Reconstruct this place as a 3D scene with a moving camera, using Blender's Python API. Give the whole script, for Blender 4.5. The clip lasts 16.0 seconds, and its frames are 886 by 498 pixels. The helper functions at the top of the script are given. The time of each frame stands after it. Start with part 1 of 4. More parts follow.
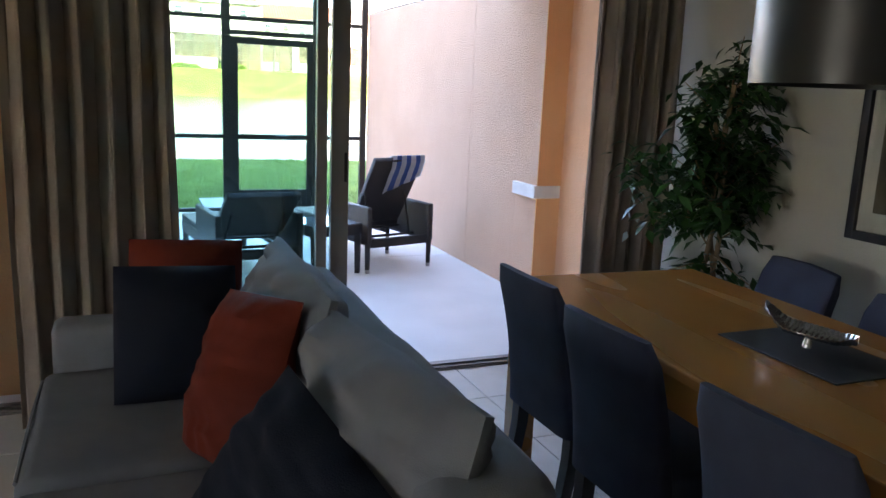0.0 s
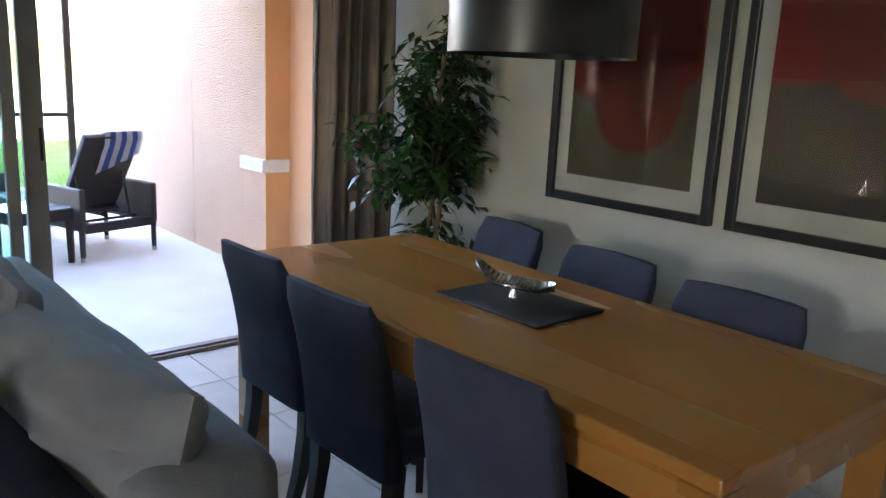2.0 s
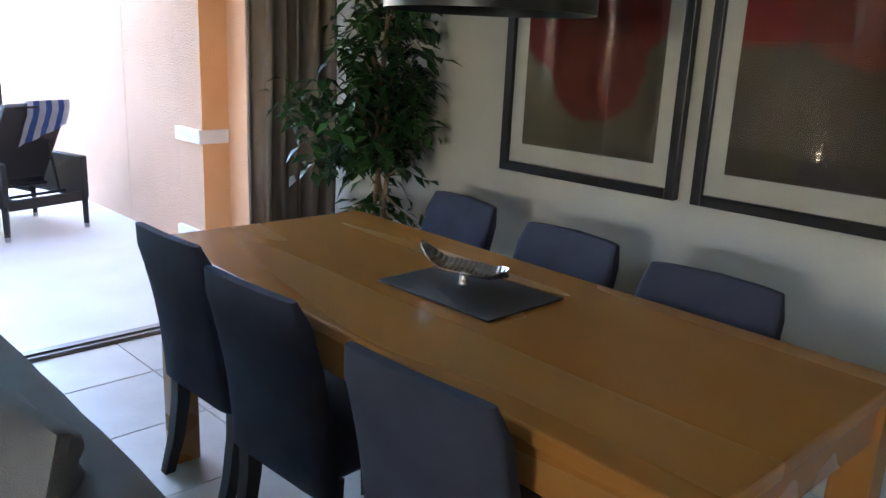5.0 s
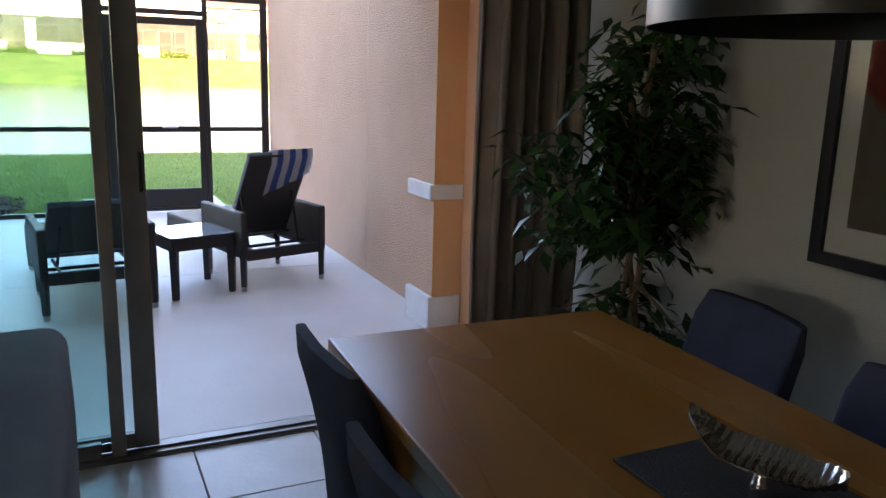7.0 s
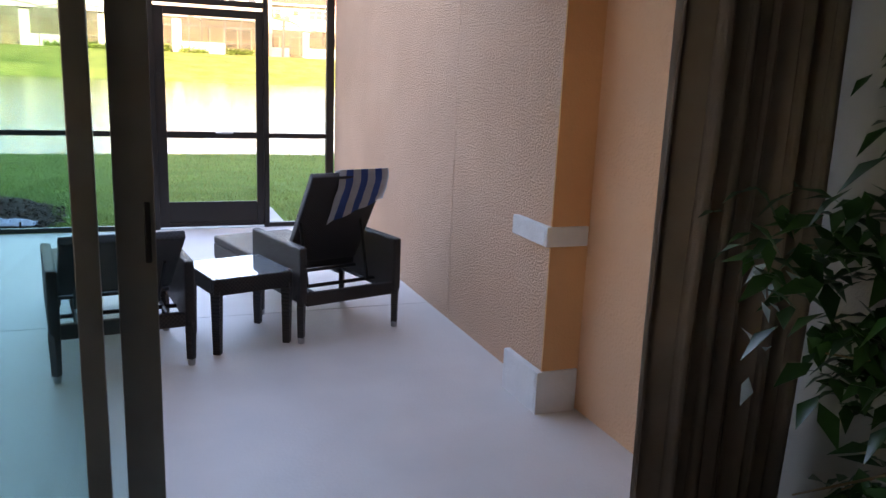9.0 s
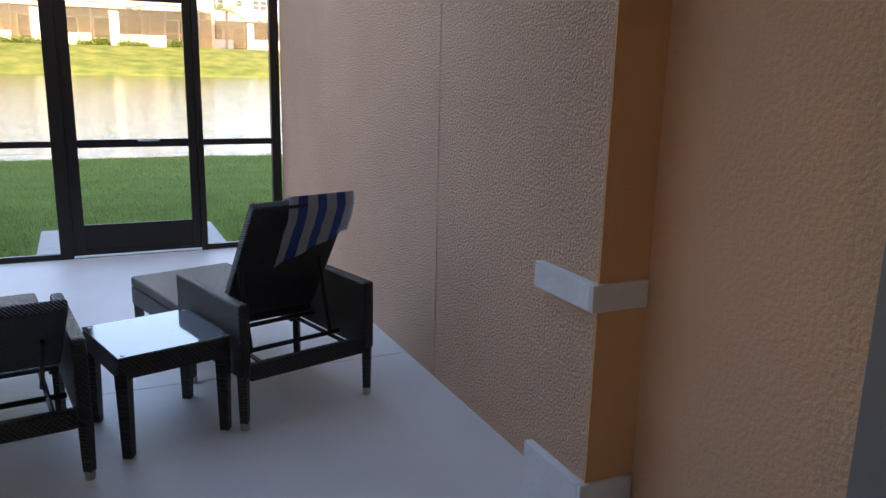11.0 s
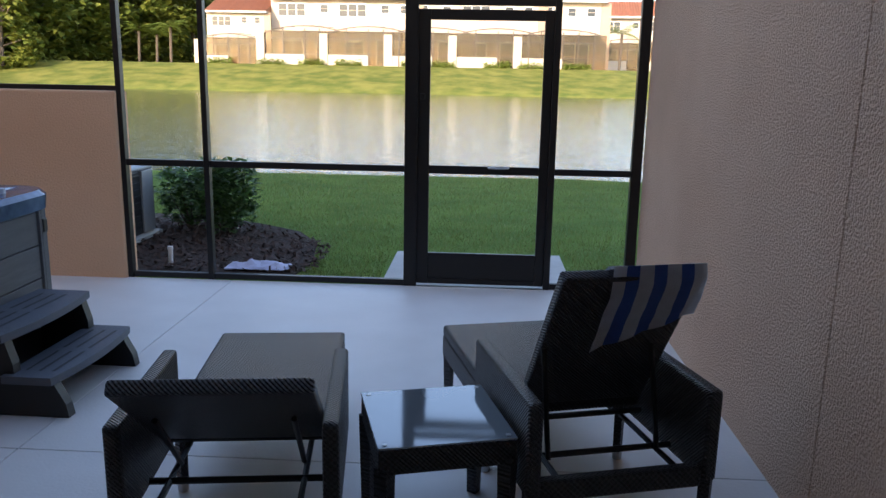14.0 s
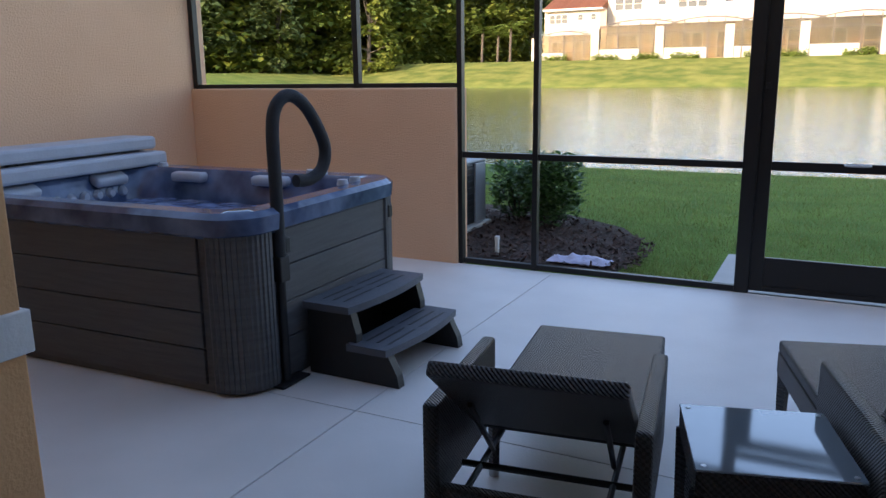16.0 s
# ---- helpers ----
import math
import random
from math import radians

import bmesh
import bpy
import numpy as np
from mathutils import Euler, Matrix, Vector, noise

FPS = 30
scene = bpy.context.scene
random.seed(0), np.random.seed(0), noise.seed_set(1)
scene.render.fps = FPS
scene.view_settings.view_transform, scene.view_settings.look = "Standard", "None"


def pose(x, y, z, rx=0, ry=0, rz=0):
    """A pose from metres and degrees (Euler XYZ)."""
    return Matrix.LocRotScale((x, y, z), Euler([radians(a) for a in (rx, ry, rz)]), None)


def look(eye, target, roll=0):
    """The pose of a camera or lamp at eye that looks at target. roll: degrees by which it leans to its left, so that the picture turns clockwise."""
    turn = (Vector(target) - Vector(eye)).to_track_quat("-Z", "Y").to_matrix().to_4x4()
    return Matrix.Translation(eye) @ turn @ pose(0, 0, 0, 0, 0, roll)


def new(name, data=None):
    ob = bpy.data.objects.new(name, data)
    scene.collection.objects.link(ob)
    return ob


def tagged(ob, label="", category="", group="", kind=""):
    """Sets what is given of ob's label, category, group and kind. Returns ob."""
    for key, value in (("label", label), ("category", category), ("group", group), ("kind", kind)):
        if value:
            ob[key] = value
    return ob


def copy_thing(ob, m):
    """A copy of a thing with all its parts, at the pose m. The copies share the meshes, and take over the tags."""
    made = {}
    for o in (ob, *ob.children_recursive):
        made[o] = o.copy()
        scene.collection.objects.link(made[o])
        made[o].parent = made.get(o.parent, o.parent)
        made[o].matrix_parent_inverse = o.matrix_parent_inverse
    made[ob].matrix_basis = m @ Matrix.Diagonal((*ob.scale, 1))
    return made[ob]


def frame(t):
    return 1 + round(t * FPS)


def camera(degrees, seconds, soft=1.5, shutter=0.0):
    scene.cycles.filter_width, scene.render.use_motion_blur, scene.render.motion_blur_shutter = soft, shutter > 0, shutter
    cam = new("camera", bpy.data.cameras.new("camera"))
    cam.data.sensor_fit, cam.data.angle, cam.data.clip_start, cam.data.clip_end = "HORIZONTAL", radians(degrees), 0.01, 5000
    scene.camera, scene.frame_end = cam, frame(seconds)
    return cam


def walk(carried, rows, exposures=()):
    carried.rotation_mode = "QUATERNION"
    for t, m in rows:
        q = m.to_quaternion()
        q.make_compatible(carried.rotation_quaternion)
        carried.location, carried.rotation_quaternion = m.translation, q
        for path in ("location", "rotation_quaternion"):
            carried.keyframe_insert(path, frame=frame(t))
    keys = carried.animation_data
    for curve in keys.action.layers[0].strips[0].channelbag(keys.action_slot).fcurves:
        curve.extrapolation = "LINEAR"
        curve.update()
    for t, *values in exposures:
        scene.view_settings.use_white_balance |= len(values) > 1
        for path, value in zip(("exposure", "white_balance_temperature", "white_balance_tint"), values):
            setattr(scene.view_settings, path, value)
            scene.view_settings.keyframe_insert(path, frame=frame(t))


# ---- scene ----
cam = camera(59.5, 16.0)
PATH = [
    (0, (0.879, 2.188, 1.419), (1.626, 4.0, 1.023), 2.4),
    (0.5, (0.907, 2.181, 1.408), (1.806, 3.923, 1.011), 2.4),
    (1, (0.921, 2.173, 1.418), (1.934, 3.851, 1.019), 1.9),
    (1.5, (0.943, 2.178, 1.408), (2.101, 3.754, 0.991), 1.9),
    (2, (0.947, 2.164, 1.402), (2.243, 3.626, 0.973), 2.7),
    (2.5, (0.947, 2.154, 1.41), (2.36, 3.5, 0.975), 2.9),
    (3, (0.955, 2.148, 1.407), (2.44, 3.409, 0.955), 2.9),
    (5.5, (1.225, 2.432, 1.388), (2.522, 3.864, 0.871), 2.1),
    (6, (1.338, 2.579, 1.388), (2.529, 4.108, 0.896), 1.2),
    (6.5, (1.525, 2.731, 1.396), (2.516, 4.409, 0.949), 1.3),
    (7, (1.638, 2.895, 1.392), (2.483, 4.657, 0.967), 1.6),
    (7.5, (1.738, 3.158, 1.419), (2.505, 4.959, 1.006), 1.1),
    (8, (1.805, 3.387, 1.414), (2.533, 5.204, 1.005), 1.2),
    (8.5, (1.851, 3.665, 1.414), (2.552, 5.493, 1.004), 1.8),
    (9, (1.838, 3.95, 1.418), (2.553, 5.768, 0.987), 2.4),
    (9.5, (1.877, 4.173, 1.428), (2.627, 5.974, 0.985), 2.6),
    (12, (2.209, 5.409, 1.432), (3.046, 7.168, 0.978), 0.9),
    (12.5, (2.255, 5.537, 1.442), (2.927, 7.369, 0.999), 1.0),
    (13, (2.328, 5.625, 1.453), (2.639, 7.55, 1.008), 1.3),
    (13.5, (2.384, 5.682, 1.457), (2.475, 7.632, 1.024), 1.6),
    (14, (2.42, 5.736, 1.445), (2.325, 7.688, 1.022), 1.1),
    (14.5, (2.405, 5.774, 1.435), (2.176, 7.714, 1.005), 0.4),
    (15, (2.372, 5.798, 1.428), (1.918, 7.696, 0.988), -1.3),
    (15.5, (2.39, 5.807, 1.427), (1.687, 7.628, 0.99), -0.8),
    (16, (2.397, 5.827, 1.423), (1.516, 7.569, 0.987), -0.7),
]
EXPO = [(0.0, 4.15, 6500, 23), (3.0, 5.1, 6500, 21), (5.5, 4.75, 6550, 22), (6.5, 3.8, 6800, 24), (9.5, 2.95, 7350, 26), (12.0, 1.78, 6600, 18), (13.0, 1.58, 6450, 18), (16.0, 1.75, 6450, 18)]
walk(cam, [(t, look(eye, target, roll)) for t, eye, target, roll in PATH], EXPO)

# ---- world, sun, light ----
world = bpy.data.worlds.new("sky")
scene.world = world
world.use_nodes = True
wn = world.node_tree.nodes
sky = wn.new("ShaderNodeTexSky")
sky.sky_type, sky.sun_disc = "NISHITA", False
sky.sun_elevation, sky.sun_rotation = radians(21), radians(200)
world.node_tree.links.new(sky.outputs[0], wn["Background"].inputs[0])
wn["Background"].inputs[1].default_value = 0.15
sun = new("sun", bpy.data.lights.new("sun", "SUN"))
sun.data.energy, sun.data.angle, sun.data.color = 2.6, radians(0.6), (1.0, 0.86, 0.66)
sun.matrix_world = look((-3.4, -9.4, 3.84), (0, 0, 0))
win_light = new("window_daylight", bpy.data.lights.new("window_daylight", "AREA"))
win_light.data.shape, win_light.data.size, win_light.data.size_y = "RECTANGLE", 1.5, 1.3
win_light.data.energy, win_light.data.color = 1.8, (0.86, 0.93, 1.0)
win_light.matrix_world = look((-5.08, 1.2, 1.55), (0, 1.2, 1.4))


# ---- materials ----
def mat(name, col, rough=0.6, metal=0.0, col2=None, scale=8.0, bump=0.0, bscale=60.0, spec=0.5, vary=0.0, detail=4.0, stretch=(1, 1, 1), dist=0.02):
    m = bpy.data.materials.new(name)
    m.use_nodes = True
    n, l = m.node_tree.nodes, m.node_tree.links
    p = n["Principled BSDF"]
    p.inputs["Roughness"].default_value = rough
    p.inputs["Metallic"].default_value = metal
    p.inputs["Specular IOR Level"].default_value = spec
    tc, mp = n.new("ShaderNodeTexCoord"), n.new("ShaderNodeMapping")
    mp.inputs["Scale"].default_value = stretch
    l.new(tc.outputs["Object"], mp.inputs["Vector"])
    nz = n.new("ShaderNodeTexNoise")
    nz.inputs["Scale"].default_value, nz.inputs["Detail"].default_value = scale, detail
    l.new(mp.outputs[0], nz.inputs["Vector"])
    ramp = n.new("ShaderNodeValToRGB")
    c2 = col2 or tuple(c * 0.86 for c in col)
    ramp.color_ramp.elements[0].position, ramp.color_ramp.elements[1].position = 0.32, 0.68
    ramp.color_ramp.elements[0].color, ramp.color_ramp.elements[1].color = (*c2, 1), (*col, 1)
    l.new(nz.outputs["Fac"], ramp.inputs[0])
    out = ramp.outputs[0]
    if vary:
        oi, mr, hsv = n.new("ShaderNodeObjectInfo"), n.new("ShaderNodeMapRange"), n.new("ShaderNodeHueSaturation")
        mr.inputs["To Min"].default_value, mr.inputs["To Max"].default_value = 1 - vary, 1 + vary
        l.new(oi.outputs["Random"], mr.inputs["Value"])
        l.new(mr.outputs[0], hsv.inputs["Value"])
        l.new(out, hsv.inputs["Color"])
        out = hsv.outputs[0]
    l.new(out, p.inputs["Base Color"])
    rm = n.new("ShaderNodeMapRange")
    rm.inputs["To Min"].default_value, rm.inputs["To Max"].default_value = max(0.02, rough - 0.08), min(1, rough + 0.08)
    l.new(nz.outputs["Fac"], rm.inputs["Value"])
    l.new(rm.outputs[0], p.inputs["Roughness"])
    if bump:
        b, nb = n.new("ShaderNodeBump"), n.new("ShaderNodeTexNoise")
        nb.inputs["Scale"].default_value, nb.inputs["Detail"].default_value = bscale, 3
        l.new(mp.outputs[0], nb.inputs["Vector"])
        b.inputs["Strength"].default_value, b.inputs["Distance"].default_value = bump, dist
        l.new(nb.outputs["Fac"], b.inputs["Height"])
        l.new(b.outputs[0], p.inputs["Normal"])
    return m


def leafy(name, col, col2, rough=0.45):
    """Leaves whose colour varies from leaf to leaf, with some light passing through."""
    m = bpy.data.materials.new(name)
    m.use_nodes = True
    n, l = m.node_tree.nodes, m.node_tree.links
    p = n["Principled BSDF"]
    g, mix = n.new("ShaderNodeNewGeometry"), n.new("ShaderNodeMix")
    mix.data_type = "RGBA"
    l.new(g.outputs["Random Per Island"], mix.inputs["Factor"])
    mix.inputs[6].default_value, mix.inputs[7].default_value = (*col, 1), (*col2, 1)
    l.new(mix.outputs[2], p.inputs["Base Color"])
    p.inputs["Roughness"].default_value = rough
    tr, ms = n.new("ShaderNodeBsdfTranslucent"), n.new("ShaderNodeMixShader")
    l.new(mix.outputs[2], tr.inputs["Color"])
    ms.inputs[0].default_value = 0.3
    l.new(p.outputs[0], ms.inputs[1])
    l.new(tr.outputs[0], ms.inputs[2])
    l.new(ms.outputs[0], n["Material Output"].inputs["Surface"])
    return m


def pane_mat(name, tint, gloss=1.0):
    m = bpy.data.materials.new(name)
    m.use_nodes = True
    n, l = m.node_tree.nodes, m.node_tree.links
    n.remove(n["Principled BSDF"])
    t, g, f, ms = n.new("ShaderNodeBsdfTransparent"), n.new("ShaderNodeBsdfGlossy"), n.new("ShaderNodeFresnel"), n.new("ShaderNodeMixShader")
    t.inputs["Color"].default_value = (*tint, 1)
    g.inputs["Roughness"].default_value = 0.01
    f.inputs["IOR"].default_value = 1.45
    l.new(f.outputs[0], ms.inputs[0])
    l.new(t.outputs[0], ms.inputs[1])
    l.new(g.outputs[0], ms.inputs[2])
    l.new(ms.outputs[0], n["Material Output"].inputs["Surface"])
    return m


def wicker_mat(name, col, col2, size=70.0):
    """Woven strands: two crossing waves give the weave its relief and colour."""
    m = mat(name, col, 0.42, 0, col2, 30.0)
    n, l = m.node_tree.nodes, m.node_tree.links
    tc = n.new("ShaderNodeTexCoord")
    mp = n.new("ShaderNodeMapping")
    mp.inputs["Scale"].default_value = (size, size, size)
    l.new(tc.outputs["Object"], mp.inputs[0])
    ch = n.new("ShaderNodeTexChecker")
    ch.inputs["Scale"].default_value = 1.0
    l.new(mp.outputs[0], ch.inputs["Vector"])
    wv = n.new("ShaderNodeTexWave")
    wv.inputs["Scale"].default_value, wv.bands_direction = 0.5, "DIAGONAL"
    l.new(mp.outputs[0], wv.inputs["Vector"])
    ad = n.new("ShaderNodeMath")
    l.new(ch.outputs["Fac"], ad.inputs[0])
    l.new(wv.outputs["Fac"], ad.inputs[1])
    b = n.new("ShaderNodeBump")
    b.inputs["Strength"].default_value, b.inputs["Distance"].default_value = 0.9, 0.006
    l.new(ad.outputs[0], b.inputs["Height"])
    l.new(b.outputs[0], n["Principled BSDF"].inputs["Normal"])
    mx = n.new("ShaderNodeMix")
    mx.data_type = "RGBA"
    l.new(ch.outputs["Fac"], mx.inputs["Factor"])
    l.new(n["Principled BSDF"].inputs["Base Color"].links[0].from_socket, mx.inputs[6])
    # Paler grey strands: the sheen on the weave is put into the colour.
    mx.inputs[7].default_value = (0.05, 0.044, 0.043, 1)
    l.new(mx.outputs[2], n["Principled BSDF"].inputs["Base Color"])
    return m


def print_mat(name, ground, discs):
    """A printed sheet: soft-edged red petals on a dark ground. discs: (y, z, radius)."""
    m = mat(name, ground, 0.7, col2=tuple(c * 0.55 for c in ground), scale=3.0, stretch=(1, 2, 0.6), detail=3)
    n, l = m.node_tree.nodes, m.node_tree.links
    p = n["Principled BSDF"]
    tc, nz = n.new("ShaderNodeTexCoord"), n.new("ShaderNodeTexNoise")
    nz.inputs["Scale"].default_value = 9.0
    l.new(tc.outputs["Object"], nz.inputs["Vector"])
    for k, (y, z, r) in enumerate(discs):
        d, mr, mx = n.new("ShaderNodeVectorMath"), n.new("ShaderNodeMapRange"), n.new("ShaderNodeMix")
        d.operation = "DISTANCE"
        d.inputs[1].default_value = (0, y, z)
        l.new(tc.outputs["Object"], d.inputs[0])
        ad = n.new("ShaderNodeMath")
        ad.operation = "MULTIPLY_ADD"
        ad.inputs[1].default_value = 0.06
        l.new(nz.outputs["Fac"], ad.inputs[0])
        l.new(d.outputs["Value"], ad.inputs[2])
        mr.inputs["From Min"].default_value, mr.inputs["From Max"].default_value = r + 0.04, r + 0.015
        l.new(ad.outputs[0], mr.inputs["Value"])
        mx.data_type = "RGBA"
        l.new(mr.outputs[0], mx.inputs["Factor"])
        l.new(p.inputs["Base Color"].links[0].from_socket, mx.inputs[6])
        mx.inputs[7].default_value = (0.22 - 0.05 * k, 0.022 + 0.008 * k, 0.02, 1)
        l.new(mx.outputs[2], p.inputs["Base Color"])
    return m


M_WALL = mat("painted_wall", (0.52, 0.5, 0.43), 0.75, col2=(0.48, 0.46, 0.39), scale=1.5, bump=0.15, bscale=120)
M_CEIL = mat("ceiling_paint", (0.75, 0.74, 0.7), 0.85, scale=2)
M_TILE = mat("floor_tile", (0.62, 0.58, 0.52), 0.32, col2=(0.54, 0.5, 0.44), scale=5, vary=0.05, bump=0.05, bscale=40)
M_GROUT = mat("grout", (0.27, 0.25, 0.22), 0.9, scale=20)
M_STUCCO = mat("stucco", (0.77, 0.51, 0.35), 0.9, col2=(0.69, 0.44, 0.295), scale=1.3, bump=0.9, bscale=95, dist=0.025, spec=0.2)
M_ORANGE = mat("smooth_orange_stucco", (0.78, 0.45, 0.22), 0.85, col2=(0.72, 0.4, 0.19), scale=2.5, bump=0.2, bscale=90, spec=0.2)
M_PEACH = mat("peach_stucco", (0.8, 0.5, 0.31), 0.85, col2=(0.74, 0.45, 0.27), scale=1.2, bump=0.35, bscale=70, spec=0.2)
M_TRIM = mat("white_trim", (0.8, 0.8, 0.78), 0.7, scale=6, bump=0.15)
M_CONC = mat("painted_concrete", (0.74, 0.71, 0.67), 0.5, col2=(0.67, 0.64, 0.6), scale=2.2, bump=0.08, bscale=70)
M_PAD = mat("raw_concrete", (0.5, 0.49, 0.46), 0.8, scale=6, bump=0.2)
M_ALU = mat("bronze_aluminium", (0.018, 0.016, 0.015), 0.4, 0.3, scale=30)
M_DOORFR = mat("anodised_frame", (0.3, 0.28, 0.255), 0.4, 0.6, scale=10)
M_GLASS = pane_mat("tinted_glass", (0.78, 0.9, 0.89))
M_CLEAR = pane_mat("picture_glass", (0.97, 0.98, 0.98))
M_CURT = mat("curtain_cloth", (0.38, 0.31, 0.25), 0.9, col2=(0.33, 0.265, 0.21), scale=6, bump=0.25, bscale=300, spec=0.1)
def see_through(m, share):
    """Let part of the light pass through a cloth."""
    n, l = m.node_tree.nodes, m.node_tree.links
    p, t, ms = n["Principled BSDF"], n.new("ShaderNodeBsdfTranslucent"), n.new("ShaderNodeMixShader")
    l.new(p.inputs["Base Color"].links[0].from_socket, t.inputs["Color"])
    ms.inputs[0].default_value = share
    l.new(p.outputs[0], ms.inputs[1])
    l.new(t.outputs[0], ms.inputs[2])
    l.new(ms.outputs[0], n["Material Output"].inputs["Surface"])


see_through(M_CURT, 0.35)
M_SOFA = mat("grey_sofa_cloth", (0.2, 0.205, 0.215), 0.92, col2=(0.165, 0.17, 0.18), scale=7, bump=0.35, bscale=350, spec=0.15, dist=0.004)
M_NAVY = mat("navy_cushion", (0.011, 0.014, 0.024), 0.85, scale=9, bump=0.3, bscale=250, spec=0.2, dist=0.004)
M_RED = mat("rust_cushion", (0.15, 0.024, 0.012), 0.85, col2=(0.11, 0.017, 0.009), scale=9, bump=0.3, bscale=250, spec=0.2, dist=0.004)
M_CHAIR = mat("slate_upholstery", (0.046, 0.05, 0.075), 0.88, col2=(0.033, 0.036, 0.056), scale=8, bump=0.3, bscale=350, spec=0.25, dist=0.004)
M_DARKWOOD = mat("dark_wood", (0.018, 0.013, 0.011), 0.4, scale=20)
M_OAK = mat("honey_wood", (0.4, 0.165, 0.034), 0.27, col2=(0.36, 0.142, 0.028), scale=2.5, stretch=(2.2, 0.3, 2.2), vary=0.03, detail=1)
M_BLACK = mat("black_frame", (0.012, 0.011, 0.011), 0.35, scale=20)
M_MAT = mat("passe_partout", (0.62, 0.6, 0.54), 0.85, scale=4)
M_SHADE = mat("black_shade", (0.012, 0.012, 0.013), 0.38, scale=20, spec=0.6)
M_LINING = mat("shade_lining", (0.6, 0.57, 0.5), 0.7, scale=20)
M_SILVER = mat("hammered_silver", (0.6, 0.58, 0.55), 0.22, 1.0, scale=20, bump=0.1)
M_PLACE = mat("woven_black_mat", (0.014, 0.013, 0.014), 0.5, scale=60, bump=0.6, bscale=220, dist=0.004)
M_WICKER = wicker_mat("brown_wicker", (0.024, 0.018, 0.016), (0.014, 0.011, 0.01), 97)
M_FOOT = mat("metal_foot", (0.5, 0.5, 0.5), 0.35, 0.8, scale=10)
M_TABGLASS = mat("grey_glass_top", (0.12, 0.14, 0.15), 0.03, 0.0, scale=2, spec=1.0)
M_TABGLASS.node_tree.nodes["Principled BSDF"].inputs["IOR"].default_value = 2.0
M_TOWW = mat("white_terry", (0.72, 0.73, 0.76), 0.95, scale=20, bump=0.7, bscale=260, dist=0.006)
M_TOWB = mat("blue_terry", (0.09, 0.17, 0.5), 0.95, scale=20, bump=0.7, bscale=260, dist=0.006)
M_TUBSIDE = mat("grey_spa_panel", (0.1, 0.1, 0.102), 0.65, col2=(0.07, 0.07, 0.073), scale=4, stretch=(1, 1, 14), bump=0.25, bscale=25, vary=0.06)
M_SHELL = mat("blue_marbled_acrylic", (0.13, 0.18, 0.29), 0.1, col2=(0.025, 0.038, 0.085), scale=5, detail=8)
M_COVER = mat("grey_vinyl", (0.4, 0.42, 0.46), 0.5, scale=5, bump=0.1)
M_PLAST = mat("charcoal_plastic", (0.085, 0.095, 0.115), 0.5, scale=15, bump=0.15, bscale=200)
M_PLASTB = mat("black_plastic", (0.012, 0.012, 0.013), 0.5, scale=15)
M_FOAM = mat("black_foam_grip", (0.022, 0.024, 0.028), 0.75, scale=30, bump=0.3, bscale=300)
M_POOL = mat("spa_water", (0.3, 0.38, 0.54), 0.05, 0.0, (0.05, 0.08, 0.2), 5.0, bump=0.7, bscale=14, spec=0.8)
M_SOIL = mat("mulch", (0.06, 0.035, 0.024), 0.95, col2=(0.028, 0.018, 0.013), scale=25, bump=0.9, bscale=40, dist=0.04)
M_CHIP = mat("bark_chip", (0.075, 0.042, 0.03), 0.9, scale=30)
M_ACG = mat("grey_steel", (0.33, 0.35, 0.37), 0.5, 0.2, scale=8)
M_ACD = mat("dark_grille", (0.03, 0.032, 0.036), 0.5, 0.3, scale=8)
M_LILAC = mat("pale_cloth", (0.56, 0.57, 0.72), 0.9, scale=8, bump=0.3)
M_BARK = mat("bark", (0.13, 0.1, 0.075), 0.9, scale=12, bump=0.6, bscale=30)
M_STEM = mat("tan_stem", (0.3, 0.2, 0.1), 0.7, scale=20, bump=0.3)
M_FICUS = leafy("ficus_leaves", (0.014, 0.05, 0.012), (0.045, 0.12, 0.025), 0.32)
M_FICUSL = leafy("pale_leaves", (0.4, 0.5, 0.5), (0.6, 0.7, 0.72), 0.4)
M_SHRUB = leafy("shrub_leaves", (0.03, 0.08, 0.018), (0.09, 0.18, 0.04), 0.45)
M_TREEA = leafy("tree_leaves_a", (0.09, 0.14, 0.02), (0.24, 0.25, 0.035), 0.6)
M_TREEB = leafy("tree_leaves_b", (0.06, 0.1, 0.03), (0.17, 0.2, 0.06), 0.6)
M_PALM = leafy("palm_leaves", (0.17, 0.25, 0.04), (0.34, 0.4, 0.08), 0.5)
M_GRASS = leafy("grass_blades", (0.15, 0.205, 0.045), (0.26, 0.31, 0.09), 0.6)
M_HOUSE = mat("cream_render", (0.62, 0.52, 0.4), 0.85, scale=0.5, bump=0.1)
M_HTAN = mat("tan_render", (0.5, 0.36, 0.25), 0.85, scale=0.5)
M_ROOF = mat("terracotta", (0.4, 0.16, 0.08), 0.8, col2=(0.3, 0.11, 0.055), scale=3, vary=0.08)
M_WINFR = mat("white_window_frame", (0.8, 0.79, 0.76), 0.5, scale=4)
M_WINGL = mat("dark_window_glass", (0.03, 0.04, 0.05), 0.08, scale=3)
M_SCREEN = mat("screen_bronze", (0.1, 0.075, 0.055), 0.5, 0.2, scale=4)
M_PRINTS = [print_mat("poppy_print", (0.16, 0.13, 0.085), [(0.02, 0.72, 0.36), (-0.02, 0.42, 0.2)]),
            print_mat("umber_print", (0.075, 0.052, 0.036), [(0.2, 0.72, 0.22), (-0.1, 0.72, 0.27)])]
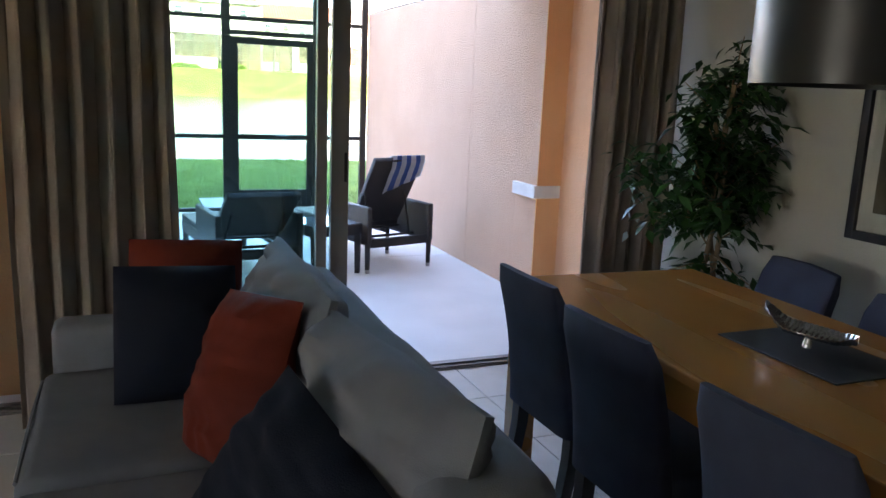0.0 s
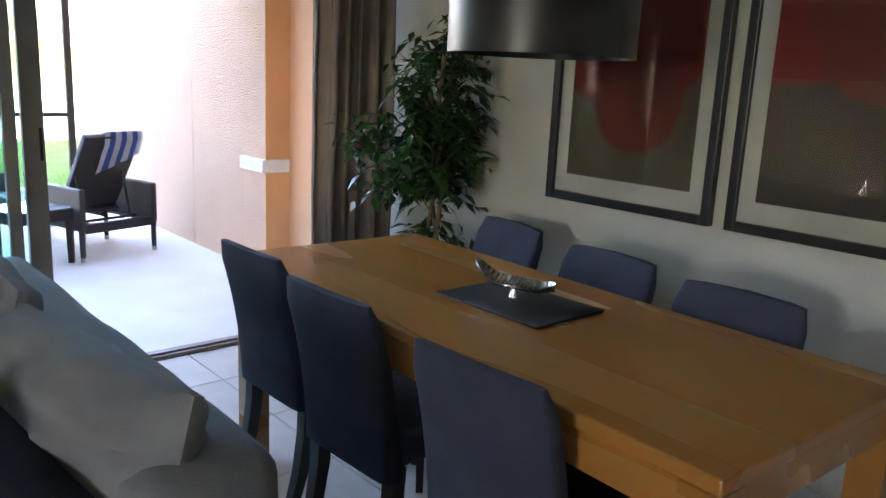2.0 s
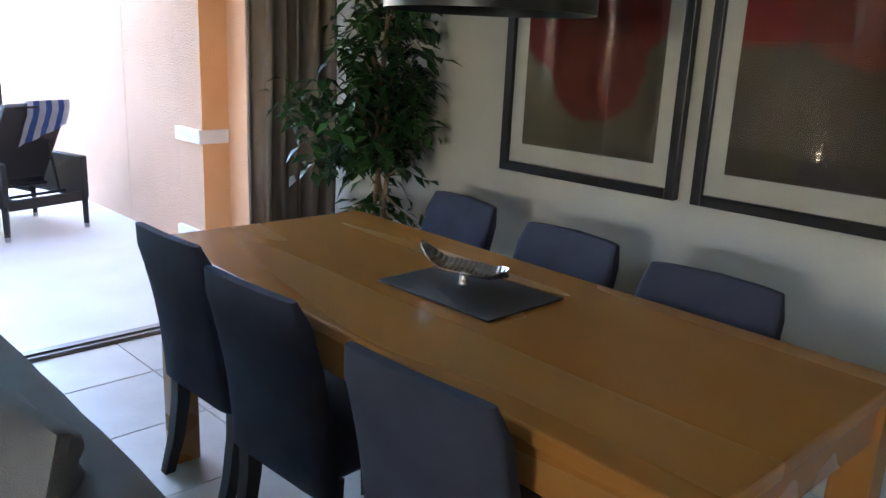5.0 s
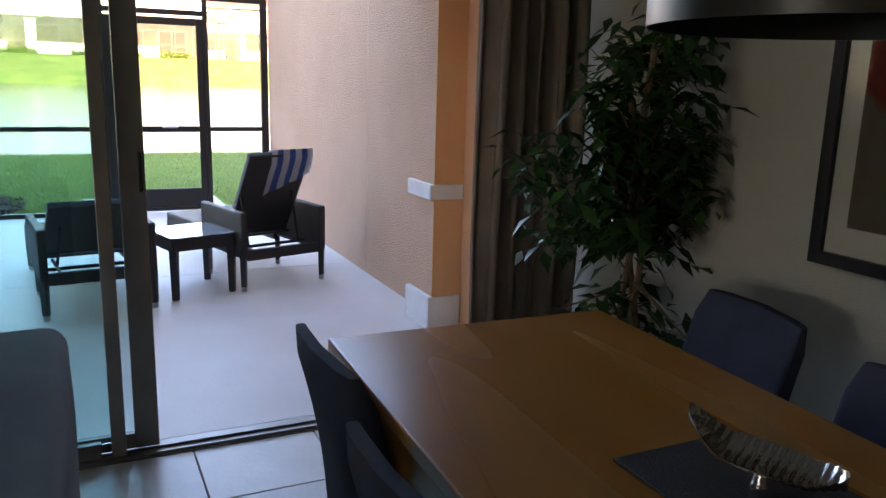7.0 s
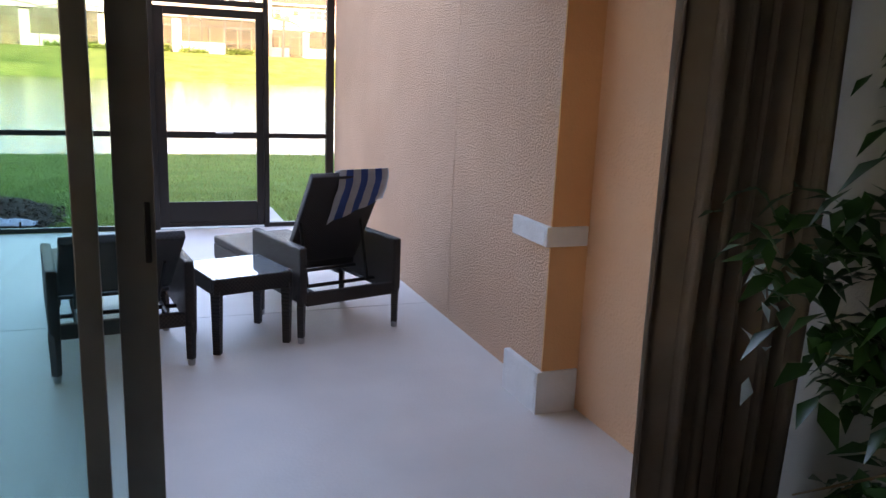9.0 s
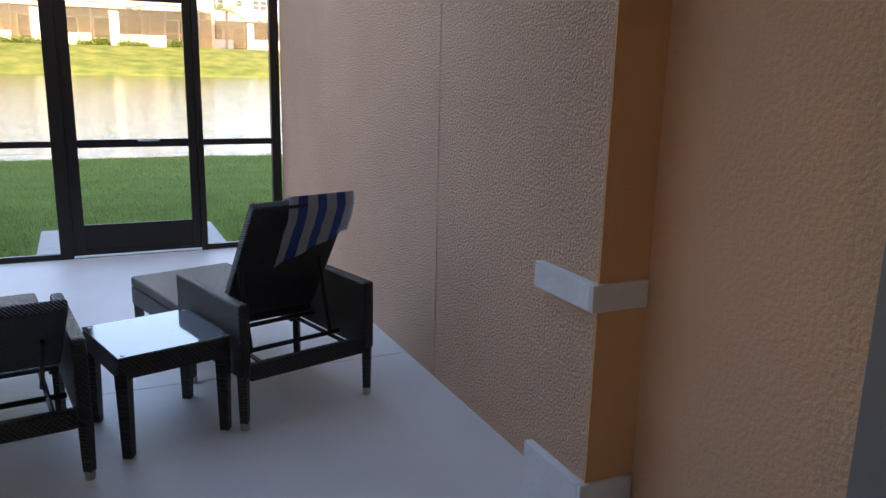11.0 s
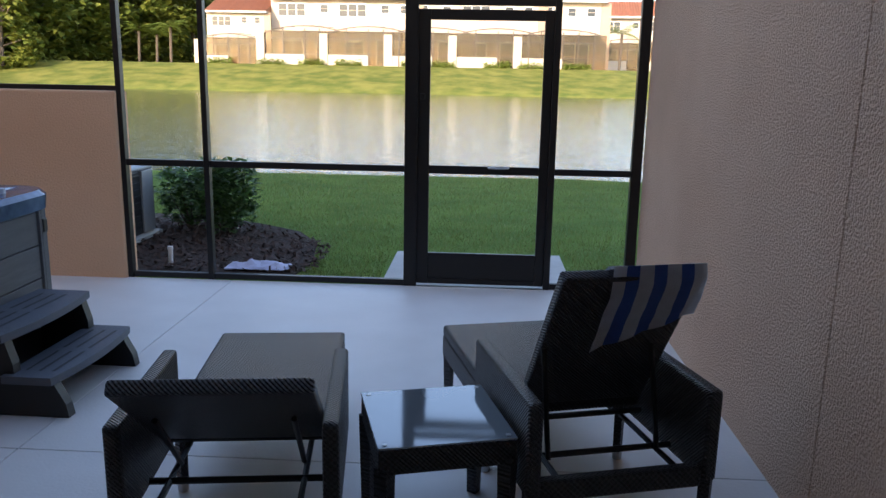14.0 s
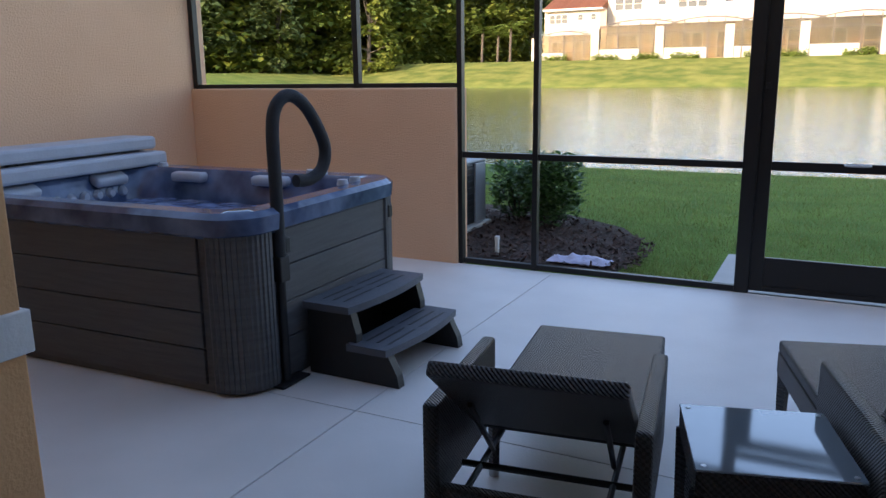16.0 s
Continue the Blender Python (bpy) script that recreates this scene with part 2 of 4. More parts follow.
M_MESH = pane_mat("insect_screen", (0.64, 0.59, 0.52))


def ground_mat():
    m = mat("lawn", (0.16, 0.25, 0.05), 0.95, col2=(0.1, 0.17, 0.035), scale=1.4, bump=0.9, bscale=35, dist=0.05, spec=0.1, detail=8)
    n, l = m.node_tree.nodes, m.node_tree.links
    tc, sp, mr, mix = n.new("ShaderNodeTexCoord"), n.new("ShaderNodeSeparateXYZ"), n.new("ShaderNodeMapRange"), n.new("ShaderNodeMix")
    mix.data_type = "RGBA"
    l.new(tc.outputs["Object"], sp.inputs[0])
    l.new(sp.outputs["Y"], mr.inputs["Value"])
    mr.inputs["From Min"].default_value, mr.inputs["From Max"].default_value = 50, 105
    l.new(mr.outputs[0], mix.inputs["Factor"])
    p = n["Principled BSDF"]
    l.new(p.inputs["Base Color"].links[0].from_socket, mix.inputs[6])
    nz, rp = n.new("ShaderNodeTexNoise"), n.new("ShaderNodeValToRGB")
    nz.inputs["Scale"].default_value, nz.inputs["Detail"].default_value = 0.45, 9
    rp.color_ramp.elements[0].position, rp.color_ramp.elements[1].position = 0.35, 0.65
    # Yellower grass for the far bank, its sunlight put into the colour.
    rp.color_ramp.elements[0].color, rp.color_ramp.elements[1].color = (0.12, 0.15, 0.03, 1), (0.26, 0.25, 0.06, 1)
    l.new(tc.outputs["Object"], nz.inputs["Vector"])
    l.new(nz.outputs["Fac"], rp.inputs[0])
    l.new(rp.outputs[0], mix.inputs[7])
    l.new(mix.outputs[2], p.inputs["Base Color"])
    return m


def water_mat():
    m = bpy.data.materials.new("lake_water")
    m.use_nodes = True
    n, l = m.node_tree.nodes, m.node_tree.links
    p = n["Principled BSDF"]
    p.inputs["Base Color"].default_value = (0.05, 0.055, 0.045, 1)
    p.inputs["Roughness"].default_value = 0.08
    tc, mp, nz, nz2, ad, b = (n.new("ShaderNodeTexCoord"), n.new("ShaderNodeMapping"), n.new("ShaderNodeTexNoise"),
                              n.new("ShaderNodeTexNoise"), n.new("ShaderNodeMath"), n.new("ShaderNodeBump"))
    mp.inputs["Scale"].default_value = (0.6, 1.6, 1)
    nz.inputs["Scale"].default_value, nz.inputs["Detail"].default_value = 1.6, 3
    nz2.inputs["Scale"].default_value = 6.0
    l.new(tc.outputs["Object"], mp.inputs[0])
    l.new(mp.outputs[0], nz.inputs["Vector"])
    l.new(mp.outputs[0], nz2.inputs["Vector"])
    l.new(nz.outputs["Fac"], ad.inputs[0])
    l.new(nz2.outputs["Fac"], ad.inputs[1])
    b.inputs["Strength"].default_value, b.inputs["Distance"].default_value = 0.3, 0.06
    l.new(ad.outputs[0], b.inputs["Height"])
    l.new(b.outputs[0], p.inputs["Normal"])
    return m


M_LAWN, M_WATER = ground_mat(), water_mat()


# ---- building helpers ----
def link(name, bm, material, parent=None, smooth=False):
    me = bpy.data.meshes.new(name)
    bmesh.ops.recalc_face_normals(bm, faces=bm.faces)
    for f in bm.faces:
        f.smooth = smooth and f.material_index == 0
        f.material_index = 0
    flags = [f.smooth for f in bm.faces]
    bm.to_mesh(me)
    bm.free()
    me.materials.append(material)
    if smooth:
        me.set_sharp_from_angle(angle=radians(40))
        me.polygons.foreach_set("use_smooth", flags)
    ob = new(name, me)
    ob.parent = parent
    return ob


def part(name, bm, material, parent, label="", smooth=True):
    return tagged(link(name, bm, material, parent, smooth), label)


def solid(name, bm, material, label, category, kind="", group="", smooth=True):
    return tagged(link(name, bm, material, None, smooth), label, category, group, kind)


def thing(name, label, category, m, group="", kind=""):
    e = new(name)
    e.matrix_world = m
    e.empty_display_size = 0.1
    return tagged(e, label, category, group, kind)


def box(x0, x1, y0, y1, z0, z1, bevel=0.0, seg=2, bm=None):
    bm = bm or bmesh.new()
    r = bmesh.ops.create_cube(bm, size=1.0, matrix=Matrix.Translation(((x0 + x1) / 2, (y0 + y1) / 2, (z0 + z1) / 2)) @ Matrix.Diagonal((x1 - x0, y1 - y0, z1 - z0, 1)))
    if bevel:
        edges = list({e for v in r["verts"] for e in v.link_edges})
        bmesh.ops.bevel(bm, geom=edges, offset=bevel, segments=seg, affect="EDGES", profile=0.5)
    if seg < 3:
        for f in bm.faces:
            f.material_index = 1
    return bm


def boxes(*specs, bevel=0.0):
    bm = bmesh.new()
    for s in specs:
        box(*s, bevel=bevel, bm=bm)
    return bm


def rod(p0, p1, r0, r1=None, seg=12, bm=None):
    bm = bm or bmesh.new()
    p0, p1 = Vector(p0), Vector(p1)
    d = p1 - p0
    q = d.to_track_quat("Z", "Y").to_matrix().to_4x4()
    bmesh.ops.create_cone(bm, cap_ends=True, segments=seg, radius1=r0, radius2=r0 if r1 is None else r1, depth=d.length,
                          matrix=Matrix.Translation((p0 + p1) / 2) @ q)
    return bm


def beam(p0, p1, w, h, bm=None):
    """A square bar from p0 to p1."""
    bm = bm or bmesh.new()
    p0, p1 = Vector(p0), Vector(p1)
    d = p1 - p0
    q = d.to_track_quat("Y", "Z").to_matrix().to_4x4()
    r = bmesh.ops.create_cube(bm, size=1.0, matrix=Matrix.Translation((p0 + p1) / 2) @ q @ Matrix.Diagonal((w, d.length, h, 1)))
    bmesh.ops.bevel(bm, geom=list({e for v in r["verts"] for e in v.link_edges}), offset=min(w, h) * 0.12, segments=1, affect="EDGES")
    return bm


def tube(pts, r, seg=10, close_ends=True):
    """A bent round bar through smooth points."""
    pts = [Vector(p) for p in pts]
    fine = []
    for i in range(len(pts) - 1):
        a, b, c, d = pts[max(i - 1, 0)], pts[i], pts[i + 1], pts[min(i + 2, len(pts) - 1)]
        for k in range(6):
            u = k / 6
            fine.append(0.5 * ((2 * b) + (c - a) * u + (2 * a - 5 * b + 4 * c - d) * u * u + (3 * b - a - 3 * c + d) * u ** 3))
    fine.append(pts[-1])
    bm, rings = bmesh.new(), []
    side = Vector((1, 0.13, 0.07)).normalized()
    for i, p in enumerate(fine):
        t = (fine[min(i + 1, len(fine) - 1)] - fine[max(i - 1, 0)]).normalized()
        side = (side - t * side.dot(t)).normalized()
        up = t.cross(side)
        rings.append([bm.verts.new(p + r * (math.cos(a) * side + math.sin(a) * up)) for a in [2 * math.pi * k / seg for k in range(seg)]])
    for a, b in zip(rings, rings[1:]):
        for k in range(seg):
            bm.faces.new((a[k], a[(k + 1) % seg], b[(k + 1) % seg], b[k]))
    if close_ends:
        bm.faces.new(rings[0])
        bm.faces.new(rings[-1])
    return bm


def cushion(w, d, h, seed=0, wrinkle=0.012, pinch=0.35, n=32, pw=2.6, gusset=0.0):
    """A stuffed cushion, w by h wide and d thick, with drawn-out corners, a seam and wrinkles. Lies in the xz plane, base at z = 0."""
    bm = bmesh.new()
    front, back = [], []
    for sgn, rows in ((1, front), (-1, back)):
        for j in range(n + 1):
            row = []
            for i in range(n + 1):
                u, v = i / n * 2 - 1, j / n * 2 - 1
                e = max(0.0, (1 - abs(u) ** pw)) ** 0.6 * max(0.0, (1 - abs(v) ** pw)) ** 0.6
                sx, sz = 1 - pinch * 0.12 * (1 - v * v), 1 - pinch * 0.12 * (1 - u * u)
                q = Vector((u * w * 2 + seed * 7.3, v * h * 2, sgn * 3.0 + seed))
                wr = noise.noise(q * 2.3) * 0.6 + noise.noise(Vector((q.x * 1.5, q.y * 7, q.z))) * 0.5
                radial = noise.noise(Vector((math.atan2(v, u) * 4 + seed, 0.5, sgn))) * (u * u + v * v) * 0.6
                y = sgn * ((gusset + (1 - gusset) * e) * d / 2 + wrinkle * (wr + radial) * min(1, e * 2.2))
                row.append(bm.verts.new((u * w / 2 * sz, y, h / 2 + v * h / 2 * sx)))
            rows.append(row)
    for rows in (front, back):
        for j in range(n):
            for i in range(n):
                bm.faces.new((rows[j][i], rows[j][i + 1], rows[j + 1][i + 1], rows[j + 1][i]))
    if gusset:
        rim = lambda r: [r[0][i] for i in range(n)] + [r[j][n] for j in range(n)] + [r[n][i] for i in range(n, 0, -1)] + [r[j][0] for j in range(n, 0, -1)]
        a, c = rim(front), rim(back)
        for i in range(len(a)):
            bm.faces.new((a[i], a[(i + 1) % len(a)], c[(i + 1) % len(a)], c[i]))
    else:
        bmesh.ops.remove_doubles(bm, verts=bm.verts, dist=0.0006)
    return bm


def ring_loft(rings):
    """Skin closed rings of equal length into a shell with closed ends."""
    bm = bmesh.new()
    vs = [[bm.verts.new(p) for p in r] for r in rings]
    k = len(vs[0])
    for a, b in zip(vs, vs[1:]):
        for i in range(k):
            bm.faces.new((a[i], a[(i + 1) % k], b[(i + 1) % k], b[i]))
    bm.faces.new(vs[0])
    bm.faces.new(vs[-1])
    return bm


def raw(name, verts, faces, material, parent=None):
    me = bpy.data.meshes.new(name)
    me.from_pydata(verts, [], faces)
    me.materials.append(material)
    me.shade_smooth()
    ob = new(name, me)
    ob.parent = parent
    return ob


def leaves(points, size, rng, droop=0.4, narrow=0.4, up=0.0):
    """A pointed, folded leaf of four triangles at each point."""
    verts, faces = [], []
    for p in points:
        a = rng.uniform(0, 2 * math.pi)
        t = Vector((math.cos(a), math.sin(a), rng.uniform(-droop - 0.5, 0.5 - droop) + up)).normalized()
        s = t.cross(Vector((rng.uniform(-0.5, 0.5), rng.uniform(-0.5, 0.5), 1))).normalized()
        nrm = s.cross(t)
        L = size * rng.uniform(0.65, 1.25)
        w = L * narrow * 0.5
        p = Vector(p)
        k = len(verts)
        verts += [p, p + t * L * 0.45 + s * w + nrm * w * 0.3, p + t * L - nrm * L * 0.12, p + t * L * 0.45 - s * w + nrm * w * 0.3, p + t * L * 0.5]
        faces += [(k, k + 4, k + 1), (k + 1, k + 4, k + 2), (k, k + 3, k + 4), (k + 4, k + 3, k + 2)]
    return verts, faces


# ---- the shell of the house ----
WY = 5.72
solid("floor_slab", box(-5.1, 3.5, -4.2, 5.74, -0.12, -0.006), M_GROUT, "grey grout bed under the dining room floor tiles", "floor", "structure")
solid("wall_east", box(3.5, 3.645, -4.2, 5.72, 0, 2.75), M_WALL, "pale cream painted wall with two framed prints", "wall", "structure")
solid("wall_south", box(-5.25, 3.645, -4.35, -4.2, 0, 2.75), M_WALL, "plain cream painted wall", "wall", "structure")
solid("wall_west", boxes((-5.25, -5.1, -4.2, 0.4, 0, 2.75), (-5.25, -5.1, 2.0, 5.72, 0, 2.75), (-5.25, -5.1, 0.4, 2.0, 0, 0.85), (-5.25, -5.1, 0.4, 2.0, 2.2, 2.75)),
      M_WALL, "plain cream painted wall with a window", "wall", "structure")
solid("wall_north", boxes((-5.25, 0.3, 5.72, 5.86, 0, 2.75), (3.4, 3.645, 5.72, 5.86, 0, 2.75), (0.3, 3.4, 5.72, 5.86, 2.3, 2.75)), M_WALL,
      "cream painted wall around the patio door", "wall", "structure")
solid("ceiling", box(-5.25, 3.645, -4.35, 5.86, 2.75, 2.9), M_CEIL, "white painted ceiling", "ceiling", "structure")
solid("baseboard", boxes((3.482, 3.4975, -4.2, 5.71, 0, 0.1), bevel=0.003), M_TRIM, "white painted baseboard along the wall", "baseboard", "structure")
# Upper storey and side runs are unseen, added to shade patio and near lawn.
solid("house_front", boxes((-16, 0.3, 5.864, 5.96, 0, 6.6), (3.649, 16, 5.864, 5.96, 0, 6.6), (0.3, 3.649, 5.864, 5.96, 2.3, 6.6), (-16, 16, -4, 5.86, 6.45, 6.6)), M_ORANGE,
      "orange stucco house front, unseen upper storey widened to cast shade", "wall", "structure")

# ---- patio shell ----
solid("patio_wall_east", boxes((3.525, 3.9, 7.06, 8.117, -0.1, 2.26), (3.525, 3.9, 8.123, 11.13, -0.1, 2.26), bevel=0.003), M_STUCCO, "tall rough beige stucco wall beside the patio", "wall", "structure")
solid("patio_pier", boxes((3.422, 3.9, 6.751, 7.06, -0.1, 2.6), bevel=0.006), M_STUCCO, "rough stucco pier at the end of the patio wall", "pier", "structure")
solid("pier_face", boxes((3.42, 3.602, 6.743, 6.751, -0.05, 2.6)), M_ORANGE, "smooth orange painted face of the pier", "pier", "structure")
solid("recess_wall", boxes((3.6, 3.9, 5.964, 6.743, -0.1, 2.6), (3.4, 3.649, 5.87, 5.964, -0.05, 2.3)), M_PEACH, "smooth peach wall beside the sliding door", "wall", "structure")
solid("trim_band", boxes((3.392, 3.424, 6.747, 7.055, 0.745, 0.83), (3.392, 3.592, 6.73, 6.746, 0.745, 0.83), bevel=0.004), M_TRIM, "white band round the pier at chair height", "trim", "structure")
solid("trim_base", boxes((3.392, 3.424, 6.747, 7.065, -0.01, 0.19), (3.392, 3.592, 6.73, 6.746, -0.01, 0.19), bevel=0.004), M_TRIM, "white plinth round the foot of the pier", "trim", "structure")
solid("patio_wall_west", box(-3.05, -2.76, 5.964, 11.3, -0.1, 3.1), M_PEACH, "tall smooth peach wall beside the hot tub", "wall", "structure")
solid("low_wall", boxes((-2.76, -0.15, 11.1, 11.3, -0.1, 1.335), bevel=0.012), M_PEACH, "low peach stucco wall under the screen", "wall", "structure")
solid("west_pier", boxes((0.3, 0.66, 5.964, 6.98, -0.05, 2.6), bevel=0.006), M_ORANGE, "orange stucco pier beside the sliding door", "pier", "structure")
solid("west_trim_band", boxes((0.29, 0.675, 6.5, 6.995, 0.77, 0.88), bevel=0.004), M_TRIM, "white band round the pier at chair height", "trim", "structure")


# Unseen cover; its depth is set by how far it shades the walls.
solid("patio_ceiling", box(-3.05, 3.9, 5.964, 7.6, 2.6, 2.75), M_CEIL, "plain unseen ceiling that shades the house end of the patio", "ceiling", "structure")

# ---- ground, lake ----
def terrain():
    xs = np.concatenate([np.linspace(-3000, -160, 6), np.linspace(-128, 128, 65), np.linspace(160, 3000, 6)])
    ys = np.concatenate([np.linspace(-3000, -20, 5), np.linspace(-8, 11, 4), np.linspace(11.25, 21, 40), np.linspace(22, 92, 20), np.linspace(94, 130, 40), np.linspace(136, 3000, 10)])
    verts, faces = [], []
    for y in ys:
        for x in xs:
            left = -52 + 8 * math.sin(y * 0.05)
            inside = min(y - 18.7 - 0.25 * math.sin(x * 0.5), 100 + 0.7 * math.sin(x * 0.15) - y, x - left, 100 - x)
            if y < 30:
                z = -0.03 - 0.09 * max(0, min(1, (y - 13) / 6)) ** 2
            else:
                z = -0.15
            z -= max(-0.0, min(1.2, inside * 0.5)) if inside > 0 else 0
            if y > 99:
                z = max(z, -0.15 + 3.5 * max(0, min(1, (y - 99.6) / 17)) ** 0.85)
            if x < -52:
                z = max(z, -0.1 + 2.2 * max(0, min(1, (-52 - x) / 18)) * max(0, min(1, (y - 25) / 35)))
            if y < 11.2:
                z = -0.25
            verts.append((x, y, z + 0.02 * noise.noise(Vector((x * 0.6, y * 0.6, 0)))))
    w = len(xs)
    for j in range(len(ys) - 1):
        for i in range(w - 1):
            faces.append((j * w + i, j * w + i + 1, (j + 1) * w + i + 1, (j + 1) * w + i))
    return tagged(raw("ground", verts, faces, M_LAWN), "green lawn sloping to a lake", "ground", "", "structure")


terrain()
bm = bmesh.new()
bmesh.ops.create_grid(bm, x_segments=2, y_segments=2, size=1, matrix=Matrix.Translation((20, 60, -0.15)) @ Matrix.Diagonal((90, 43, 1, 1)))
solid("lake_water", bm, M_WATER, "rippled lake water reflecting houses and sky", "water", "structure")

# ---- screen enclosure ----
SY = 11.16


def enclosure():
    e = thing("screen_enclosure", "dark bronze aluminium frame of the patio screen", "screen", Matrix.Identity(4), kind="structure")
    for x, w, z0 in ((-0.135, 0.04, 0), (0.467, 0.04, 0), (1.92, 0.09, 0), (2.9, 0.045, 0), (3.482, 0.07, 0), (-1.04, 0.05, 1.34), (-2.73, 0.05, 1.34)):
        part("post", boxes((x - w / 2, x + w / 2, SY - 0.03, SY + 0.03, z0 - 0.01, 3.05), bevel=0.004), M_ALU, e)
    for x0, x1, z, h in ((-0.115, 0.447, 0.84, 0.045), (0.487, 1.875, 0.84, 0.045), (2.923, 3.447, 0.84, 0.045), (-2.7, 3.447, 2.12, 0.045),
                         (-0.105, 1.875, 0.02, 0.04), (2.923, 3.447, 0.02, 0.04), (1.965, 2.878, 1.97, 0.05), (-2.7, -0.155, 1.355, 0.035), (-2.76, 3.5, 3.03, 0.06)):
        part("rail", boxes((x0, x1, SY - 0.022, SY + 0.022, z - h / 2, z + h / 2), bevel=0.003), M_ALU, e)
    part("top_rail", boxes((3.6, 3.66, 7.06, 11.13, 2.262, 2.3), bevel=0.003), M_ALU, e)
    for y in (7.6, 9.4):
        part("post", boxes((3.61, 3.66, y, y + 0.05, 2.3, 3.05), bevel=0.003), M_ALU, e)
    d = thing("screen_door", "dark bronze screen door with a solid kick panel", "door", pose(1.962, SY + 0.01, 0))
    for x0, x1 in ((0, 0.085), (0.852, 0.915)):
        part("stile", boxes((x0, x1, -0.018, 0.018, 0.015, 1.92), bevel=0.003), M_ALU, d)
    for z0, z1 in ((1.85, 1.92), (0.81, 0.868), (0.015, 0.05)):
        part("cross_rail", boxes((0.085, 0.852, -0.016, 0.016, z0, z1), bevel=0.003), M_ALU, d)
    part("kick_panel", boxes((0.085, 0.852, -0.008, 0.008, 0.05, 0.24), bevel=0.002), M_ALU, d)
    part("door_handle", tube([(0.5, -0.02, 0.86), (0.52, -0.045, 0.86), (0.62, -0.045, 0.86), (0.64, -0.02, 0.86)], 0.007), M_FOOT, d, "small metal handle")
    part("latch", boxes((0.02, 0.05, -0.035, -0.016, 1.32, 1.36), bevel=0.004), M_ALU, d)


enclosure()
solid("door_pad", boxes((1.7, 3.11, 11.2, 12.33, -0.12, -0.012), bevel=0.006), M_PAD, "grey concrete pad outside the screen door", "pad", "structure")


# ---- sliding door ----
def sliding():
    d = thing("door_1", "aluminium framed sliding glass door standing half open", "door", pose(0, 5.75, 0), kind="structure")
    part("track", boxes((0.3, 3.4, -0.03, 0.1, -0.012, 0.006), (0.3, 3.4, -0.02, -0.012, 0.006, 0.016), (0.3, 3.4, 0.03, 0.038, 0.006, 0.016), bevel=0.0015), M_DOORFR, d, "metal floor track")
    part("head", boxes((0.3, 3.4, -0.03, 0.1, 2.25, 2.297), bevel=0.002), M_DOORFR, d)
    part("jamb", boxes((3.36, 3.398, -0.03, 0.1, 0.006, 2.25), bevel=0.002), M_DOORFR, d)
    for x0, x1, y in ((0.45, 1.742, 0.005), (0.5, 1.86, 0.055)):
        p = part("panel", boxes((x1 - 0.05 if y < 0.03 else x1 - 0.085, x1, y - 0.018, y + 0.018, 0.016, 2.25), (x0, x0 + 0.06, y - 0.018, y + 0.018, 0.016, 2.25), bevel=0.003), M_DOORFR, d)
        part("bottom_rail", boxes((x0 + 0.06, x1 - 0.085, y - 0.014, y + 0.014, 0.016, 0.075), bevel=0.002), M_DOORFR, p)
        part("top_rail", boxes((x0 + 0.06, x1 - 0.085, y - 0.014, y + 0.014, 2.19, 2.25), bevel=0.002), M_DOORFR, p)
        g = part("pane", boxes((x0 + 0.055, x1 - 0.045, y - 0.002, y + 0.002, 0.07, 2.2)), M_GLASS, p, "tinted glass", smooth=False)
        g.visible_shadow = False
    part("pull", boxes((1.836, 1.85, 0.03, 0.037, 0.98, 1.12), bevel=0.003), M_ALU, d, "dark recessed pull")


sliding()


# ---- curtains ----
def curtain(name, x0, x1, y, folds, seed, group="patio curtains"):
    rng = random.Random(seed)
    n, verts, faces = folds * 12, [], []
    phases = [rng.uniform(0.7, 1.3) for _ in range(folds + 1)]
    zs = [0.02, 0.3, 0.8, 1.3, 1.8, 2.2, 2.5]
    for s in (0, 1):
        for k, z in enumerate(zs):
            for i in range(n + 1):
                u = i / n
                f = u * folds
                amp = 0.055 * phases[min(int(f), folds)] * (0.75 + 0.25 * z / 2.5)
                yy = y + amp * math.sin(2 * math.pi * f) + 0.012 * math.sin(2 * math.pi * f * 2.3 + z) + 0.02 * noise.noise(Vector((u * 4, z, seed)))
                verts.append((x0 + (x1 - x0) * u + 0.02 * math.sin(4 * math.pi * f) + 0.02 * noise.noise(Vector((u * 3, z * 0.8, seed + 4))), yy + s * 0.006, z))
    w, h = n + 1, len(zs)
    for s in (0, 1):
        for k in range(h - 1):
            for i in range(n):
                a = s * w * h + k * w + i
                faces.append((a, a + 1, a + w + 1, a + w) if s else (a + w, a + w + 1, a + 1, a))
    return tagged(raw(name, verts, faces, M_CURT), "floor-length taupe curtain drawn back in deep folds", "curtain", group)


curtain("curtain", 0.45, 1.06, 5.5, 6, 1)
curtain("curtain", 3.01, 3.44, 5.47, 5, 2)
solid("curtain_rod", rod((0.25, 5.47, 2.54), (3.48, 5.47, 2.54), 0.014), M_DARKWOOD, "dark metal curtain rod over the patio door", "curtain rod")


